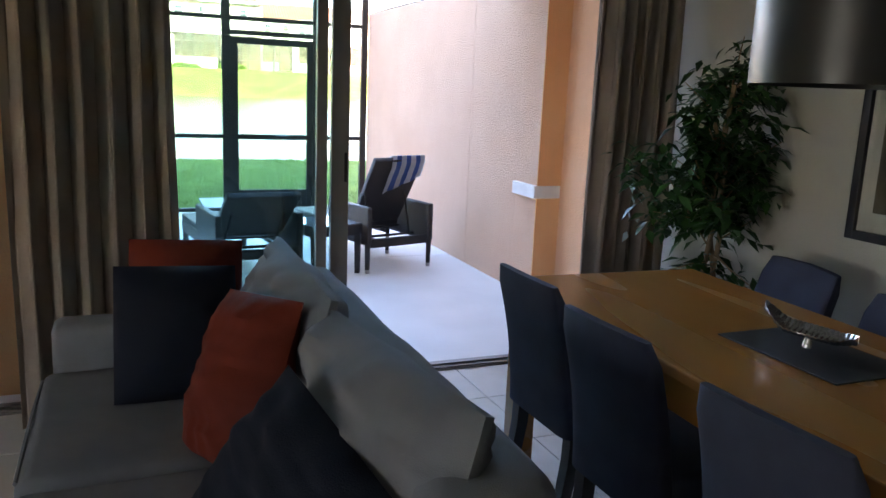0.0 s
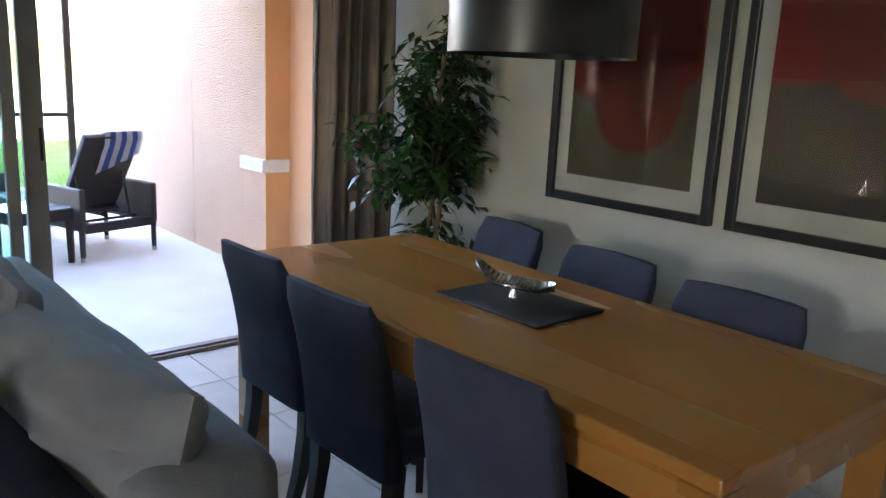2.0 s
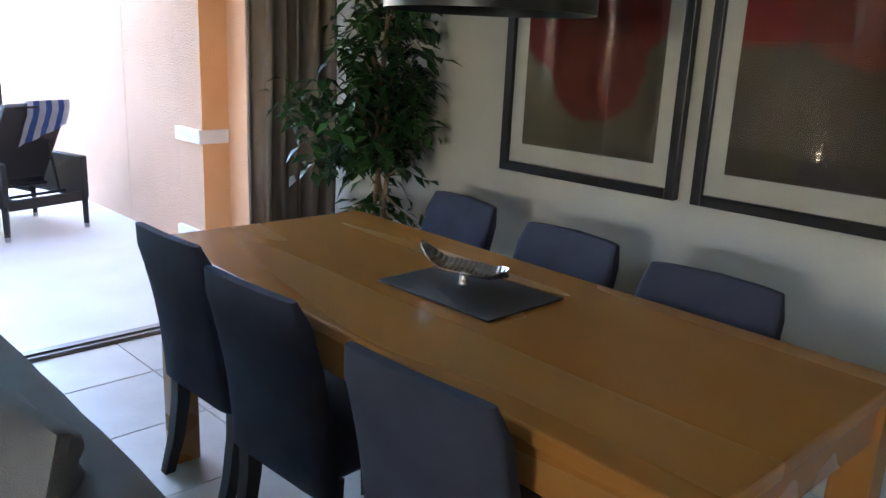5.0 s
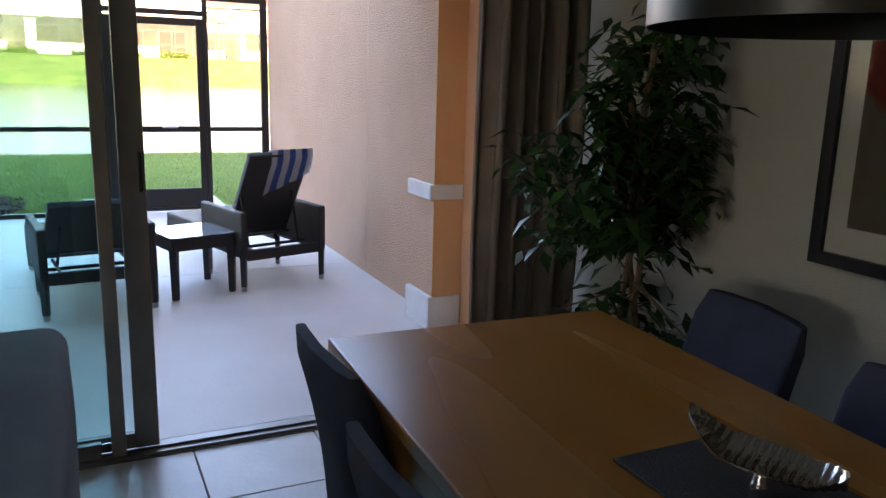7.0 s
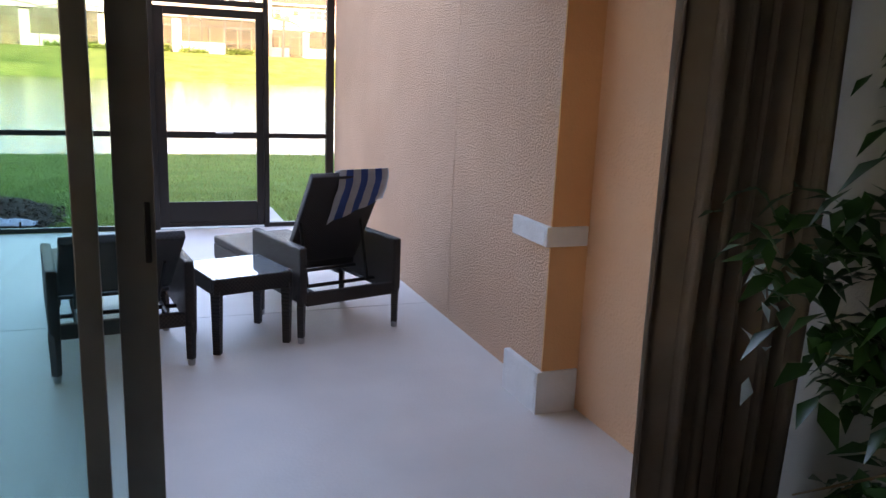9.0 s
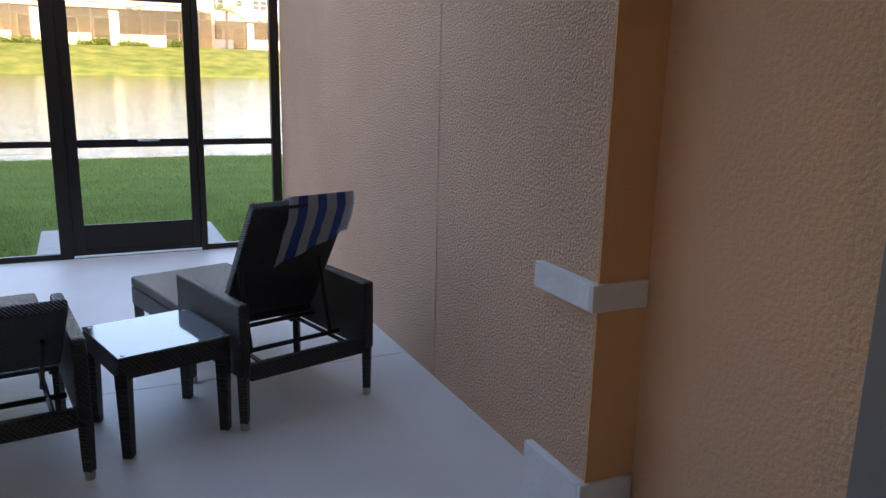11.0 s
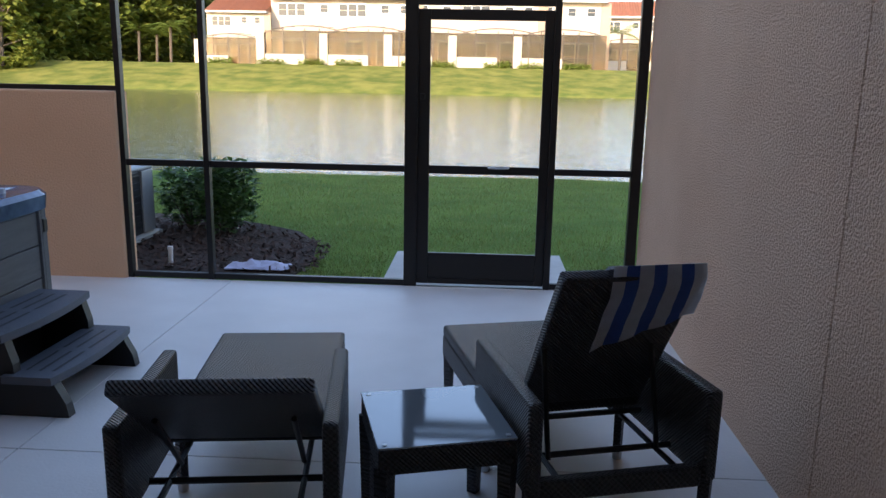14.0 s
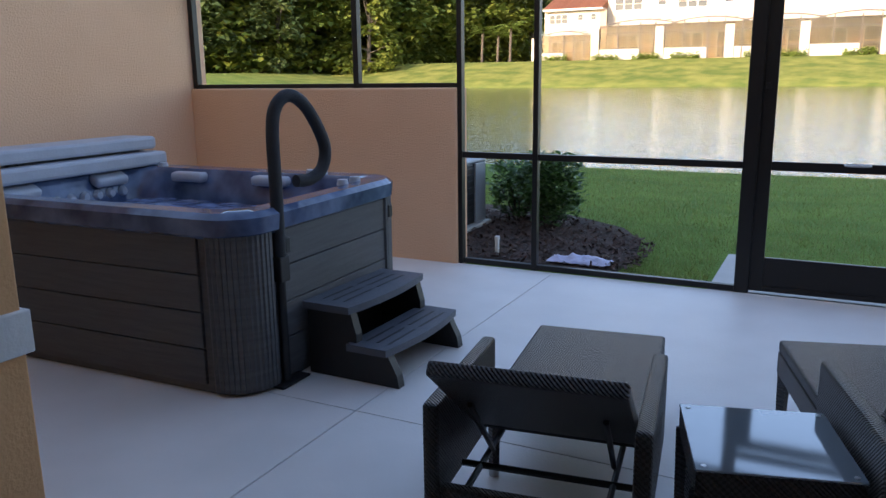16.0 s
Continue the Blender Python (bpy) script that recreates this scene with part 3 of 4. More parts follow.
# ---- dining room ----
def dining_table():
    e = thing("dining_table", "honey-coloured wooden dining table with square legs", "table", pose(2.525, 3.668, 0, 0, 0, -2.3))
    part("tabletop", box(-0.395, 0.395, -0.958, 0.958, 0.735, 0.77, 0.006), M_OAK, e)
    for sx in (-1, 1):
        part("apron", boxes((sx * 0.37 - 0.011, sx * 0.37 + 0.011, -0.872, 0.872, 0.645, 0.735), bevel=0.002), M_OAK, e)
    for sy in (-1, 1):
        part("apron", boxes((-0.312, 0.312, sy * 0.933 - 0.011, sy * 0.933 + 0.011, 0.645, 0.735), bevel=0.002), M_OAK, e)
        for sx in (-1, 1):
            x, y = sx * 0.352, sy * 0.915
            part("leg", boxes((x - 0.042, x + 0.042, y - 0.042, y + 0.042, 0, 0.735), bevel=0.004), M_OAK, e)


dining_table()


def dining_chair(m, label):
    """Faces +y; origin on the floor under the seat's middle."""
    e = thing("dining_chair", label, "chair", m, "chairs round the dining table")
    part("seat", box(-0.2, 0.2, -0.2, 0.24, 0.37, 0.475, 0.03, 3), M_CHAIR, e)
    rings = []
    for k in range(9):
        v = k / 8
        z = 0.34 + 0.505 * v
        yc = -0.215 - 0.02 * v - 0.075 * v * v
        th = 0.036 - 0.008 * v
        hw = 0.2 - 0.004 * v
        if k == 8:
            th, hw = th * 0.5, hw - 0.014
        ring = []
        for a in range(24):
            c, s = math.cos(2 * math.pi * a / 24), math.sin(2 * math.pi * a / 24)
            x = hw * math.copysign(abs(c) ** 0.28, c)
            ring.append((x, yc + th * math.copysign(abs(s) ** 0.45, s) - 0.02 * (1 - (x / hw) ** 2) * v, z + (0.006 * (1 - (x / hw) ** 2) if k > 6 else 0)))
        rings.append(ring)
    part("backrest", ring_loft(rings), M_CHAIR, e)
    for sx in (-1, 1):
        part("leg", rod((sx * 0.172, 0.205, 0.375), (sx * 0.172, 0.21, 0), 0.024, 0.017, 4), M_DARKWOOD, e, "dark wooden leg")
        part("leg", rings_leg(sx), M_DARKWOOD, e, "dark splayed wooden leg")
    return e


def rings_leg(sx):
    rings = []
    for z, y, r in ((0.375, -0.2, 0.023), (0.25, -0.205, 0.022), (0.12, -0.225, 0.02), (0.0, -0.26, 0.017)):
        rings.append([(sx * 0.172 + r * a, y + r * b, z) for a, b in ((-1, -1), (1, -1), (1, 1), (-1, 1))])
    return ring_loft(rings)


CH = "slate blue upholstered dining chair with dark wooden legs"
first = dining_chair(pose(2.39, 4.372, 0, 0, 0, -89), CH)
for x, y, rz in ((2.335, 3.845, -88), (2.3, 3.235, -88), (2.885, 4.325, 81), (2.775, 3.73, 86), (2.69, 3.19, 90)):
    copy_thing(first, pose(x, y, 0, 0, 0, rz))

solid("placemat", boxes((2.428, 2.714, 3.449, 3.856, 0.771, 0.776), bevel=0.0015), M_PLACE, "black woven runner lying on the dining table", "placemat")


def leaf_dish():
    e = thing("leaf_dish", "silver leaf-shaped metal dish on a small foot", "dish", pose(2.59, 3.69, 0.776, 0, 0, 122) @ Matrix.Scale(0.74, 4))
    n, m = 150, 12
    bm, top, low = bmesh.new(), [], []
    for lay, rows in ((0, top), (-0.004, low)):
        for i in range(n + 1):
            u = i / n * 2 - 1
            w = 0.082 * max(0.0, 1 - abs(u) ** 2.4) ** 0.6 + 0.003
            row = []
            for j in range(m + 1):
                v = j / m * 2 - 1
                z = 0.04 + 0.028 * v * v + 0.014 * u + (0.15 * max(0, u - 0.45) ** 1.4 if u > 0 else 0.05 * max(0, -u - 0.6)) + 0.0016 * math.sin(u * 55 + abs(v) * 5)
                row.append(bm.verts.new((u * 0.165, v * w, z + lay)))
            rows.append(row)
    for rows in (top, low):
        for i in range(n):
            for j in range(m):
                bm.faces.new((rows[i][j], rows[i][j + 1], rows[i + 1][j + 1], rows[i + 1][j]))
    for i in range(n):
        for j in (0, m):
            bm.faces.new((top[i][j], top[i + 1][j], low[i + 1][j], low[i][j]))
    part("bowl", bm, M_SILVER, e)
    part("foot", rod((0, 0, 0), (0, 0, 0.05), 0.02, 0.008, 16), M_SILVER, e)


leaf_dish()


def picture(y0, y1, z0, z1, art, label):
    e = thing("framed_print", label, "picture", pose(3.499, (y0 + y1) / 2, z0), "framed prints on the wall")
    w, h, f = (y1 - y0) / 2, z1 - z0, 0.036
    for n_, b in (("frame_side", (-0.035, 0, -w, -w + f, 0, h)), ("frame_side", (-0.035, 0, w - f, w, 0, h)), ("frame_rail", (-0.035, 0, -w + f, w - f, 0, f)), ("frame_rail", (-0.035, 0, -w + f, w - f, h - f, h))):
        part(n_, boxes(b, bevel=0.003), M_BLACK, e)
    part("mount", boxes((-0.016, -0.006, -w + f, w - f, f, h - f)), M_MAT, e, "cream card mount")
    part("print", boxes((-0.02, -0.0165, -w + f + 0.062, w - f - 0.062, f + 0.075, h - f - 0.09)), art, e, "dark abstract print")
    g = part("glazing", boxes((-0.026, -0.024, -w + f, w - f, f, h - f)), M_CLEAR, e, "reflecting glass", smooth=False)
    g.visible_shadow = False


picture(3.586, 4.36, 0.928, 1.98, M_PRINTS[0], "large black-framed print with dark red bands")
picture(2.764, 3.527, 0.928, 1.98, M_PRINTS[1], "large black-framed dark brown print")


def pendant():
    e = thing("pendant_lamp", "black drum pendant lamp hanging over the table", "lamp", pose(2.6, 3.66, 1.475))
    bm = bmesh.new()
    ro, ri, h, n = 0.26, 0.256, 0.28, 64
    prof = ((ro, 0), (ro, h), (ri, h), (ri, 0))
    vs = [[bm.verts.new((r * math.cos(2 * math.pi * k / n), r * math.sin(2 * math.pi * k / n), z)) for k in range(n)] for r, z in prof]
    for a in range(4):
        for k in range(n):
            bm.faces.new((vs[a][k], vs[a][(k + 1) % n], vs[(a + 1) % 4][(k + 1) % n], vs[(a + 1) % 4][k]))
    part("shade", bm, M_SHADE, e)
    part("cord", rod((0, 0, 0.2), (0, 0, 1.26), 0.006), M_BLACK, e)
    part("canopy", rod((0, 0, 1.25), (0, 0, 1.275), 0.06, 0.06, 24), M_BLACK, e)
    for a in (0, 120, 240):
        part("spoke", rod((0, 0, 0.24), (0.256 * math.cos(radians(a)), 0.256 * math.sin(radians(a)), 0.24), 0.004, None, 6), M_BLACK, e)
    part("bulb_holder", rod((0, 0, 0.12), (0, 0, 0.24), 0.022), M_BLACK, e)


pendant()


def ficus():
    rng = random.Random(11)
    e = thing("potted_ficus", "artificial ficus tree with glossy dark green leaves", "plant", pose(3.27, 4.86, 0))
    part("pot", ring_loft([[(r * math.cos(a * math.pi / 12), r * math.sin(a * math.pi / 12), z) for a in range(24)] for r, z in ((0.12, 0), (0.15, 0.2), (0.165, 0.26), (0.15, 0.26), (0.14, 0.23))]), M_DARKWOOD, e, "dark round pot")
    for k in range(3):
        a = k * 2.1
        part("stem", tube([(0.03 * math.cos(a), 0.03 * math.sin(a), 0.22), (0.03 * math.cos(a + 2), 0.03 * math.sin(a + 2), 0.6), (0.025 * math.cos(a + 4), 0.025 * math.sin(a + 4), 0.95), (0.08 * math.cos(a), 0.08 * math.sin(a), 1.5)], 0.011, 7), M_STEM, e)
    pts, pale = [], []
    for k in range(95):
        z0 = rng.uniform(0.62, 1.5)
        a = rng.uniform(0, 2 * math.pi)
        reach = (0.37 if z0 < 1.15 else 0.3) * rng.uniform(0.45, 0.88) * (1.05 - 0.5 * max(0, z0 - 1.2))
        tip = Vector((reach * math.cos(a) * 0.85, reach * math.sin(a), z0 + rng.uniform(0.0, 0.3) - 0.3 * (z0 < 0.8)))
        tip.x = min(tip.x, 0.2)
        base = Vector((0.03 * math.cos(a), 0.03 * math.sin(a), z0))
        if k % 3 == 0:
            part("twig", rod(base, tip, 0.004, 0.002, 5), M_STEM, e)
        for i in range(20):
            u = rng.uniform(0.3, 1.05)
            pts.append(base.lerp(tip, u) + Vector((rng.gauss(0, 0.03), rng.gauss(0, 0.03), rng.gauss(0, 0.03) - 0.05 * u * u)))
    for i in range(60):
        pts.append(Vector((-0.24, 0.22, 1.13)) + Vector((rng.gauss(0, 0.06), rng.gauss(0, 0.06), rng.gauss(0, 0.07))))
    for i in range(16):
        pale.append(Vector((-0.2, 0.33, 1.04)) + Vector((rng.gauss(0, 0.03), rng.gauss(0, 0.03), rng.gauss(0, 0.06))))
    pts = [p if p.x < 0.17 else Vector((0.16, p.y, p.z)) for p in pts]
    raw("foliage", *leaves(pts, 0.088, rng, 0.45), M_FICUS, e)
    tagged(raw("pale_foliage", *leaves(pale, 0.065, rng, 0.5), M_FICUSL, e), "pale silvery leaves")


ficus()


# ---- sofa ----
def sofa():
    e = thing("sofa", "long grey fabric sofa with loose back cushions", "sofa", pose(0, 0, 0))
    bm = box(1.33, 1.595, 3.27, 5.06, 0.1, 0.752, 0.055, 4)
    bmesh.ops.subdivide_edges(bm, edges=[x for x in bm.edges if x.calc_length() > 0.25], cuts=14, use_grid_fill=True)
    for v in bm.verts:
        v.co.x += 0.007 * noise.noise(v.co * 5)
        v.co.z += 0.008 * noise.noise(v.co * 4)
    part("backrest", bm, M_SOFA, e)
    part("base", box(0.62, 1.335, 3.28, 5.06, 0.1, 0.27, 0.02), M_SOFA, e)
    for y0, y1 in ((3.31, 4.12), (4.135, 4.95)):
        bm = box(0.59, 1.335, y0, y1, 0.27, 0.44, 0.045, 4)
        bmesh.ops.subdivide_edges(bm, edges=[x for x in bm.edges if x.calc_length() > 0.2], cuts=6, use_grid_fill=True)
        for v in bm.verts:
            v.co.z += 0.012 * noise.noise(v.co * 4) + (0.015 if v.co.z > 0.4 else 0)
        c = part("seat_cushion", bm, M_SOFA, e)
        part("piping", tube([(0.595, y0 + 0.05, 0.435), (0.593, (y0 + y1) / 2, 0.44), (0.595, y1 - 0.05, 0.435)], 0.006, 6), M_SOFA, c)
    part("arm", box(0.62, 1.335, 4.955, 5.11, 0.1, 0.6, 0.035, 4), M_SOFA, e)
    part("arm", box(0.62, 1.335, 3.15, 3.3, 0.1, 0.6, 0.035, 4), M_SOFA, e)
    for x in (0.68, 1.5):
        for y in (3.34, 5.0):
            part("foot", rod((x, y, 0), (x, y, 0.105), 0.025, 0.03, 10), M_DARKWOOD, e)


sofa()


def pillow(name, label, material, w, d, h, m, seed, group="sofa cushions", wr=0.014, pinch=0.7, pw=2.6, gusset=0.0):
    ob = tagged(link(name, cushion(w, d, h, seed, wr, pinch, 32, pw, gusset), material, None, True), label, "cushion", group)
    ob.matrix_world = m
    return ob


BC = "large grey wrinkled back cushion leaning on the sofa back"
pillow("back_cushion", BC, M_SOFA, 0.72, 0.25, 0.46, pose(1.285, 3.67, 0.42, -15, 0, -82), 1, wr=0.045, pinch=0.5, pw=3.0, gusset=0.08)
pillow("back_cushion", BC, M_SOFA, 0.88, 0.26, 0.48, pose(1.25, 4.5, 0.42, -14, 0, -91), 2, wr=0.045, pinch=0.5, pw=3.0, gusset=0.08)
pillow("throw_cushion", "rust red throw cushion tucked against the sofa arm", M_RED, 0.37, 0.22, 0.43, pose(1.04, 4.83, 0.47, -12, 3, 2), 3)
pillow("throw_cushion", "dark navy throw cushion leaning on a red one", M_NAVY, 0.37, 0.24, 0.42, pose(1.0, 4.58, 0.45, -20, 3, 4), 4)
pillow("throw_cushion", "rust red crumpled throw cushion on the seat", M_RED, 0.36, 0.19, 0.46, pose(1.06, 4.14, 0.44, -24, -6, -66), 5, wr=0.03)
pillow("throw_cushion", "dark navy throw cushion with pointed corner", M_NAVY, 0.44, 0.19, 0.4, pose(1.03, 3.62, 0.43, -28, 20, -72), 6, wr=0.03)
pillow("throw_cushion", "rust red throw cushion at the sofa end", M_RED, 0.42, 0.18, 0.3, pose(1.08, 3.4, 0.45, -40, 4, -80), 7)


# ---- patio furniture ----
def lounger(m, angle, L, half, pivot, label):
    """Origin on the floor midway between the rear legs; the foot end is at +y."""
    e = thing("sun_lounger", label, "lounger", m, "wicker sun loungers")
    part("deck", boxes((-0.27, 0.27, 0.45, 1.37, 0.285, 0.335), bevel=0.012), M_WICKER, e, "woven seat")
    part("front_skirt", boxes((-0.27, 0.27, 1.34, 1.37, 0.19, 0.285), bevel=0.006), M_WICKER, e)
    for sx in (-1, 1):
        part("side_skirt", boxes((sx * 0.255 - 0.016, sx * 0.255 + 0.016, 0.6, 1.34, 0.19, 0.285), bevel=0.006), M_WICKER, e)
        a = part("arm", boxes((sx * 0.293 - 0.024, sx * 0.293 + 0.024, 0.0, 0.62, 0.22, 0.525), bevel=0.012), M_WICKER, e, "woven arm panel")
        part("leg", rod((sx * 0.295, 0.025, 0.24), (sx * 0.295, 0.025, 0.03), 0.027, 0.022, 4), M_WICKER, e)
        part("leg_front", rod((sx * 0.245, 1.34, 0.2), (sx * 0.245, 1.34, 0.03), 0.027, 0.022, 4), M_WICKER, e)
        part("leg_mid", rod((sx * 0.27, 0.6, 0.24), (sx * 0.27, 0.6, 0.03), 0.022, 0.02, 4), M_WICKER, e)
        for x, y in ((sx * 0.295, 0.025), (sx * 0.245, 1.34), (sx * 0.27, 0.6)):
            part("foot_cap", rod((x, y, 0), (x, y, 0.032), 0.018, 0.02, 10), M_FOOT, e, "pale metal foot")
    part("rear_rail", boxes((-0.27, 0.27, 0.008, 0.05, 0.2, 0.27), bevel=0.008), M_WICKER, e)
    part("slat_bar", rod((-0.26, 0.2, 0.255), (0.26, 0.2, 0.255), 0.011, None, 8), M_ALU, e)
    part("slat_bar", rod((-0.26, 0.42, 0.285), (0.26, 0.42, 0.285), 0.011, None, 8), M_ALU, e)
    for sx in (-1, 1):
        part("rail_bar", rod((sx * 0.2, 0.03, 0.255), (sx * 0.2, 0.46, 0.255), 0.01, None, 6), M_ALU, e)
    ca, sa = math.cos(radians(angle)), math.sin(radians(angle))
    bm = box(-half, half, 0, L, -0.022, 0.022, 0.01)
    b = part("backrest", bm, M_WICKER, e, "woven tilting back")
    b.matrix_local = Matrix.Translation((0.03 if angle > 45 else 0, pivot, 0.345)) @ Matrix(((1, 0, 0, 0), (0, -ca, sa, 0), (0, sa, ca, 0), (0, 0, 0, 1)))
    for sx in (-1, 1):
        p = (sx * 0.19, pivot - 0.36 * ca, 0.3 + 0.36 * sa)
        part("prop", rod(p, (sx * 0.19, 0.16 if angle > 45 else 0.3, 0.26), 0.009, None, 6), M_ALU, e)
    return e


lounger(pose(2.885, 7.945, 0, 0, 0, 15.5), 58, 0.64, 0.23, 0.44, "dark brown wicker sun lounger with raised back")
lounger(pose(1.735, 7.65, 0, 0, 0, 7.5), 37, 0.555, 0.262, 0.34, "dark brown wicker sun lounger with reclined back")


def towel():
    e = thing("striped_towel", "blue and white striped towel hung over the lounger back", "towel", pose(2.885, 7.945, 0, 0, 0, 15.5))
    ca, sa = math.cos(radians(58)), math.sin(radians(58))
    top = Vector((0, 0.44 - 0.64 * ca, 0.345 + 0.64 * sa))
    down, out = Vector((0, ca, -sa)), Vector((0, -sa, -ca))
    edges = [0, 0.055, 0.11, 0.17, 0.225, 0.285, 0.34, 0.395]
    for s in range(7):
        bm, rows = bmesh.new(), []
        for j in range(25):
            v = j / 24 * 2 - 1
            row = []
            for i in range(4):
                x = -0.04 + 0.78 * (edges[s] + (edges[s + 1] - edges[s]) * i / 3)
                drop = abs(v) * (0.34 - 0.55 * (x + 0.04)) if v > 0 else abs(v) * 0.16
                side = 1 if v > 0 else -1
                lift = 0.036 + 0.012 * abs(math.sin(x * 26)) * abs(v) + 0.006 * noise.noise(Vector((x * 14, v * 5, 2)))
                bulge = math.cos(min(1, abs(v) * 4) * math.pi / 2) * 0.016
                p = top + down * (drop - 0.014) + out * side * lift * min(1, abs(v) * 5) - down * bulge
                row.append(bm.verts.new((x + 0.02 * v * (x + 0.085), p.y, p.z)))
            rows.append(row)
        for a, b in zip(rows, rows[1:]):
            for i in range(3):
                bm.faces.new((a[i], a[i + 1], b[i + 1], b[i]))
        r = bmesh.ops.solidify(bm, geom=bm.faces[:], thickness=0.006)
        part("stripe", bm, M_TOWB if s % 2 else M_TOWW, e)


towel()


def side_table():
    e = thing("side_table", "square wicker side table with a glass top", "table", pose(2.29, 8.06, 0, 0, 0, 15.5))
    part("frame", boxes((-0.212, 0.212, -0.212, -0.187, 0.31, 0.39), (-0.212, 0.212, 0.187, 0.212, 0.31, 0.39), (-0.212, -0.187, -0.187, 0.187, 0.31, 0.39), (0.187, 0.212, -0.187, 0.187, 0.31, 0.39), (-0.187, 0.187, -0.187, 0.187, 0.37, 0.387), bevel=0.004), M_WICKER, e)
    part("glass_top", box(-0.214, 0.214, -0.214, 0.214, 0.391, 0.398, 0.002, 1), M_TABGLASS, e, "reflecting glass top")
    for sx in (-1, 1):
        for sy in (-1, 1):
            part("leg", rod((sx * 0.19, sy * 0.19, 0.33), (sx * 0.19, sy * 0.19, 0.0), 0.033, 0.025, 4), M_WICKER, e)
            part("bumper", rod((sx * 0.19, sy * 0.19, 0.3982), (sx * 0.19, sy * 0.19, 0.4), 0.008, None, 10), M_FOOT, e)


side_table()


# ---- hot tub ----
def rounded(hx, hy, r, z, n=8):
    out = []
    for cx, cy, a0 in ((hx - r, hy - r, 0), (-hx + r, hy - r, 90), (-hx + r, -hy + r, 180), (hx - r, -hy + r, 270)):
        for k in range(n + 1):
            a = radians(a0 + 90 * k / n)
            out.append((cx + r * math.cos(a), cy + r * math.sin(a), z))
    return out


def hot_tub():
    e = thing("hot_tub", "grey panelled hot tub with blue marbled shell, uncovered", "hot tub", pose(-0.885, 9.03, 0, 0, 0, 2) @ Matrix.Diagonal((1, 1, 1.045, 1)))
    hx, hy = 1.03, 0.74
    bm = ring_loft([rounded(hx - 0.03, hy - 0.03, 0.18, z) for z in (0.0, 0.73)])
    bm.faces.ensure_lookup_table()
    bmesh.ops.delete(bm, geom=[max(bm.faces, key=lambda f: f.calc_center_median().z)], context="FACES_ONLY")
    part("cabinet", bm, M_TUBSIDE, e)
    rng = random.Random(4)
    for k in range(4):
        z0 = 0.04 + 0.168 * k
        part("side_panel", boxes((hx - 0.035, hx - 0.012, -hy + 0.27, hy - 0.2, z0, z0 + 0.163), bevel=0.004), M_TUBSIDE, e)
        part("front_panel", boxes((-hx + 0.2, hx - 0.27, -hy + 0.012, -hy + 0.035, z0, z0 + 0.163), bevel=0.004), M_TUBSIDE, e)
    for cy, a0 in ((-1, 270), (1, 0)):
        for k in range(13):
            a = radians(a0 + 90 * k / 12)
            cx_, cy_ = hx - 0.2 + 0.185 * math.cos(a), cy * (hy - 0.2) + 0.185 * math.sin(a)
            part("corner_rib", rod((cx_, cy_, 0.02), (cx_, cy_, 0.72), 0.017, None, 6), M_TUBSIDE, e)
    part("latch", boxes((hx - 0.014, hx + 0.006, -hy + 0.3, -hy + 0.34, 0.6, 0.67), bevel=0.006), M_PLASTB, e)
    part("latch", boxes((hx - 0.014, hx + 0.006, hy - 0.18, hy - 0.14, 0.6, 0.67), bevel=0.006), M_PLASTB, e)
    bm = bmesh.new()
    prof = [rounded(hx - 0.02, hy - 0.02, 0.19, 0.7), rounded(hx + 0.01, hy + 0.01, 0.21, 0.72), rounded(hx + 0.015, hy + 0.015, 0.21, 0.79), rounded(hx - 0.01, hy - 0.01, 0.2, 0.815),
            rounded(hx - 0.12, hy - 0.12, 0.2, 0.812), rounded(hx - 0.135, hy - 0.135, 0.22, 0.79), rounded(hx - 0.17, hy - 0.17, 0.2, 0.62), rounded(hx - 0.2, hy - 0.2, 0.2, 0.5), rounded(hx - 0.45, hy - 0.45, 0.2, 0.46)]
    vs = [[bm.verts.new(p) for p in r] for r in prof]
    for a, b in zip(vs, vs[1:]):
        for i in range(len(a)):
            bm.faces.new((a[i], a[(i + 1) % len(a)], b[(i + 1) % len(b)], b[i]))
    bm.faces.new(vs[-1])
    part("shell", bm, M_SHELL, e, "blue marbled acrylic shell")
    bm = bmesh.new()
    grid = bmesh.ops.create_grid(bm, x_segments=70, y_segments=50, size=1, matrix=Matrix.Diagonal((hx - 0.17, hy - 0.17, 1, 1)))
    for v in bm.verts:
        v.co.z = 0.62 + 0.012 * noise.noise(v.co * 7) + 0.006 * noise.noise(v.co * 19)
    part("water", bm, M_POOL, e, "bubbling clear water")
    for x, y, rz in ((-0.87, -0.35, 0), (-0.87, 0.3, 0), (-0.45, hy - 0.16, 90), (0.2, hy - 0.16, 90)):
        b = part("headrest", box(-0.05, 0.05, -0.13, 0.13, -0.03, 0.03, 0.025, 3), M_COVER, e, "moulded grey headrest")
        b.matrix_local = pose(x, y, 0.765, 0, 25 if rz == 0 else 0, rz)
    for x, y in ((0.45, 0.65), (0.52, 0.67), (-0.75, 0.66), (0.88, 0.45), (0.88, 0.32)):
        part("control_knob", rod((x, y, 0.805), (x, y, 0.835), 0.035, 0.028, 16), M_COVER, e)
    for k in range(9):
        part("jet", rod((-0.87, -0.4 + 0.1 * k, 0.68), (-0.845, -0.4 + 0.1 * k, 0.68), 0.035, 0.022, 10), M_COVER, e)


hot_tub()


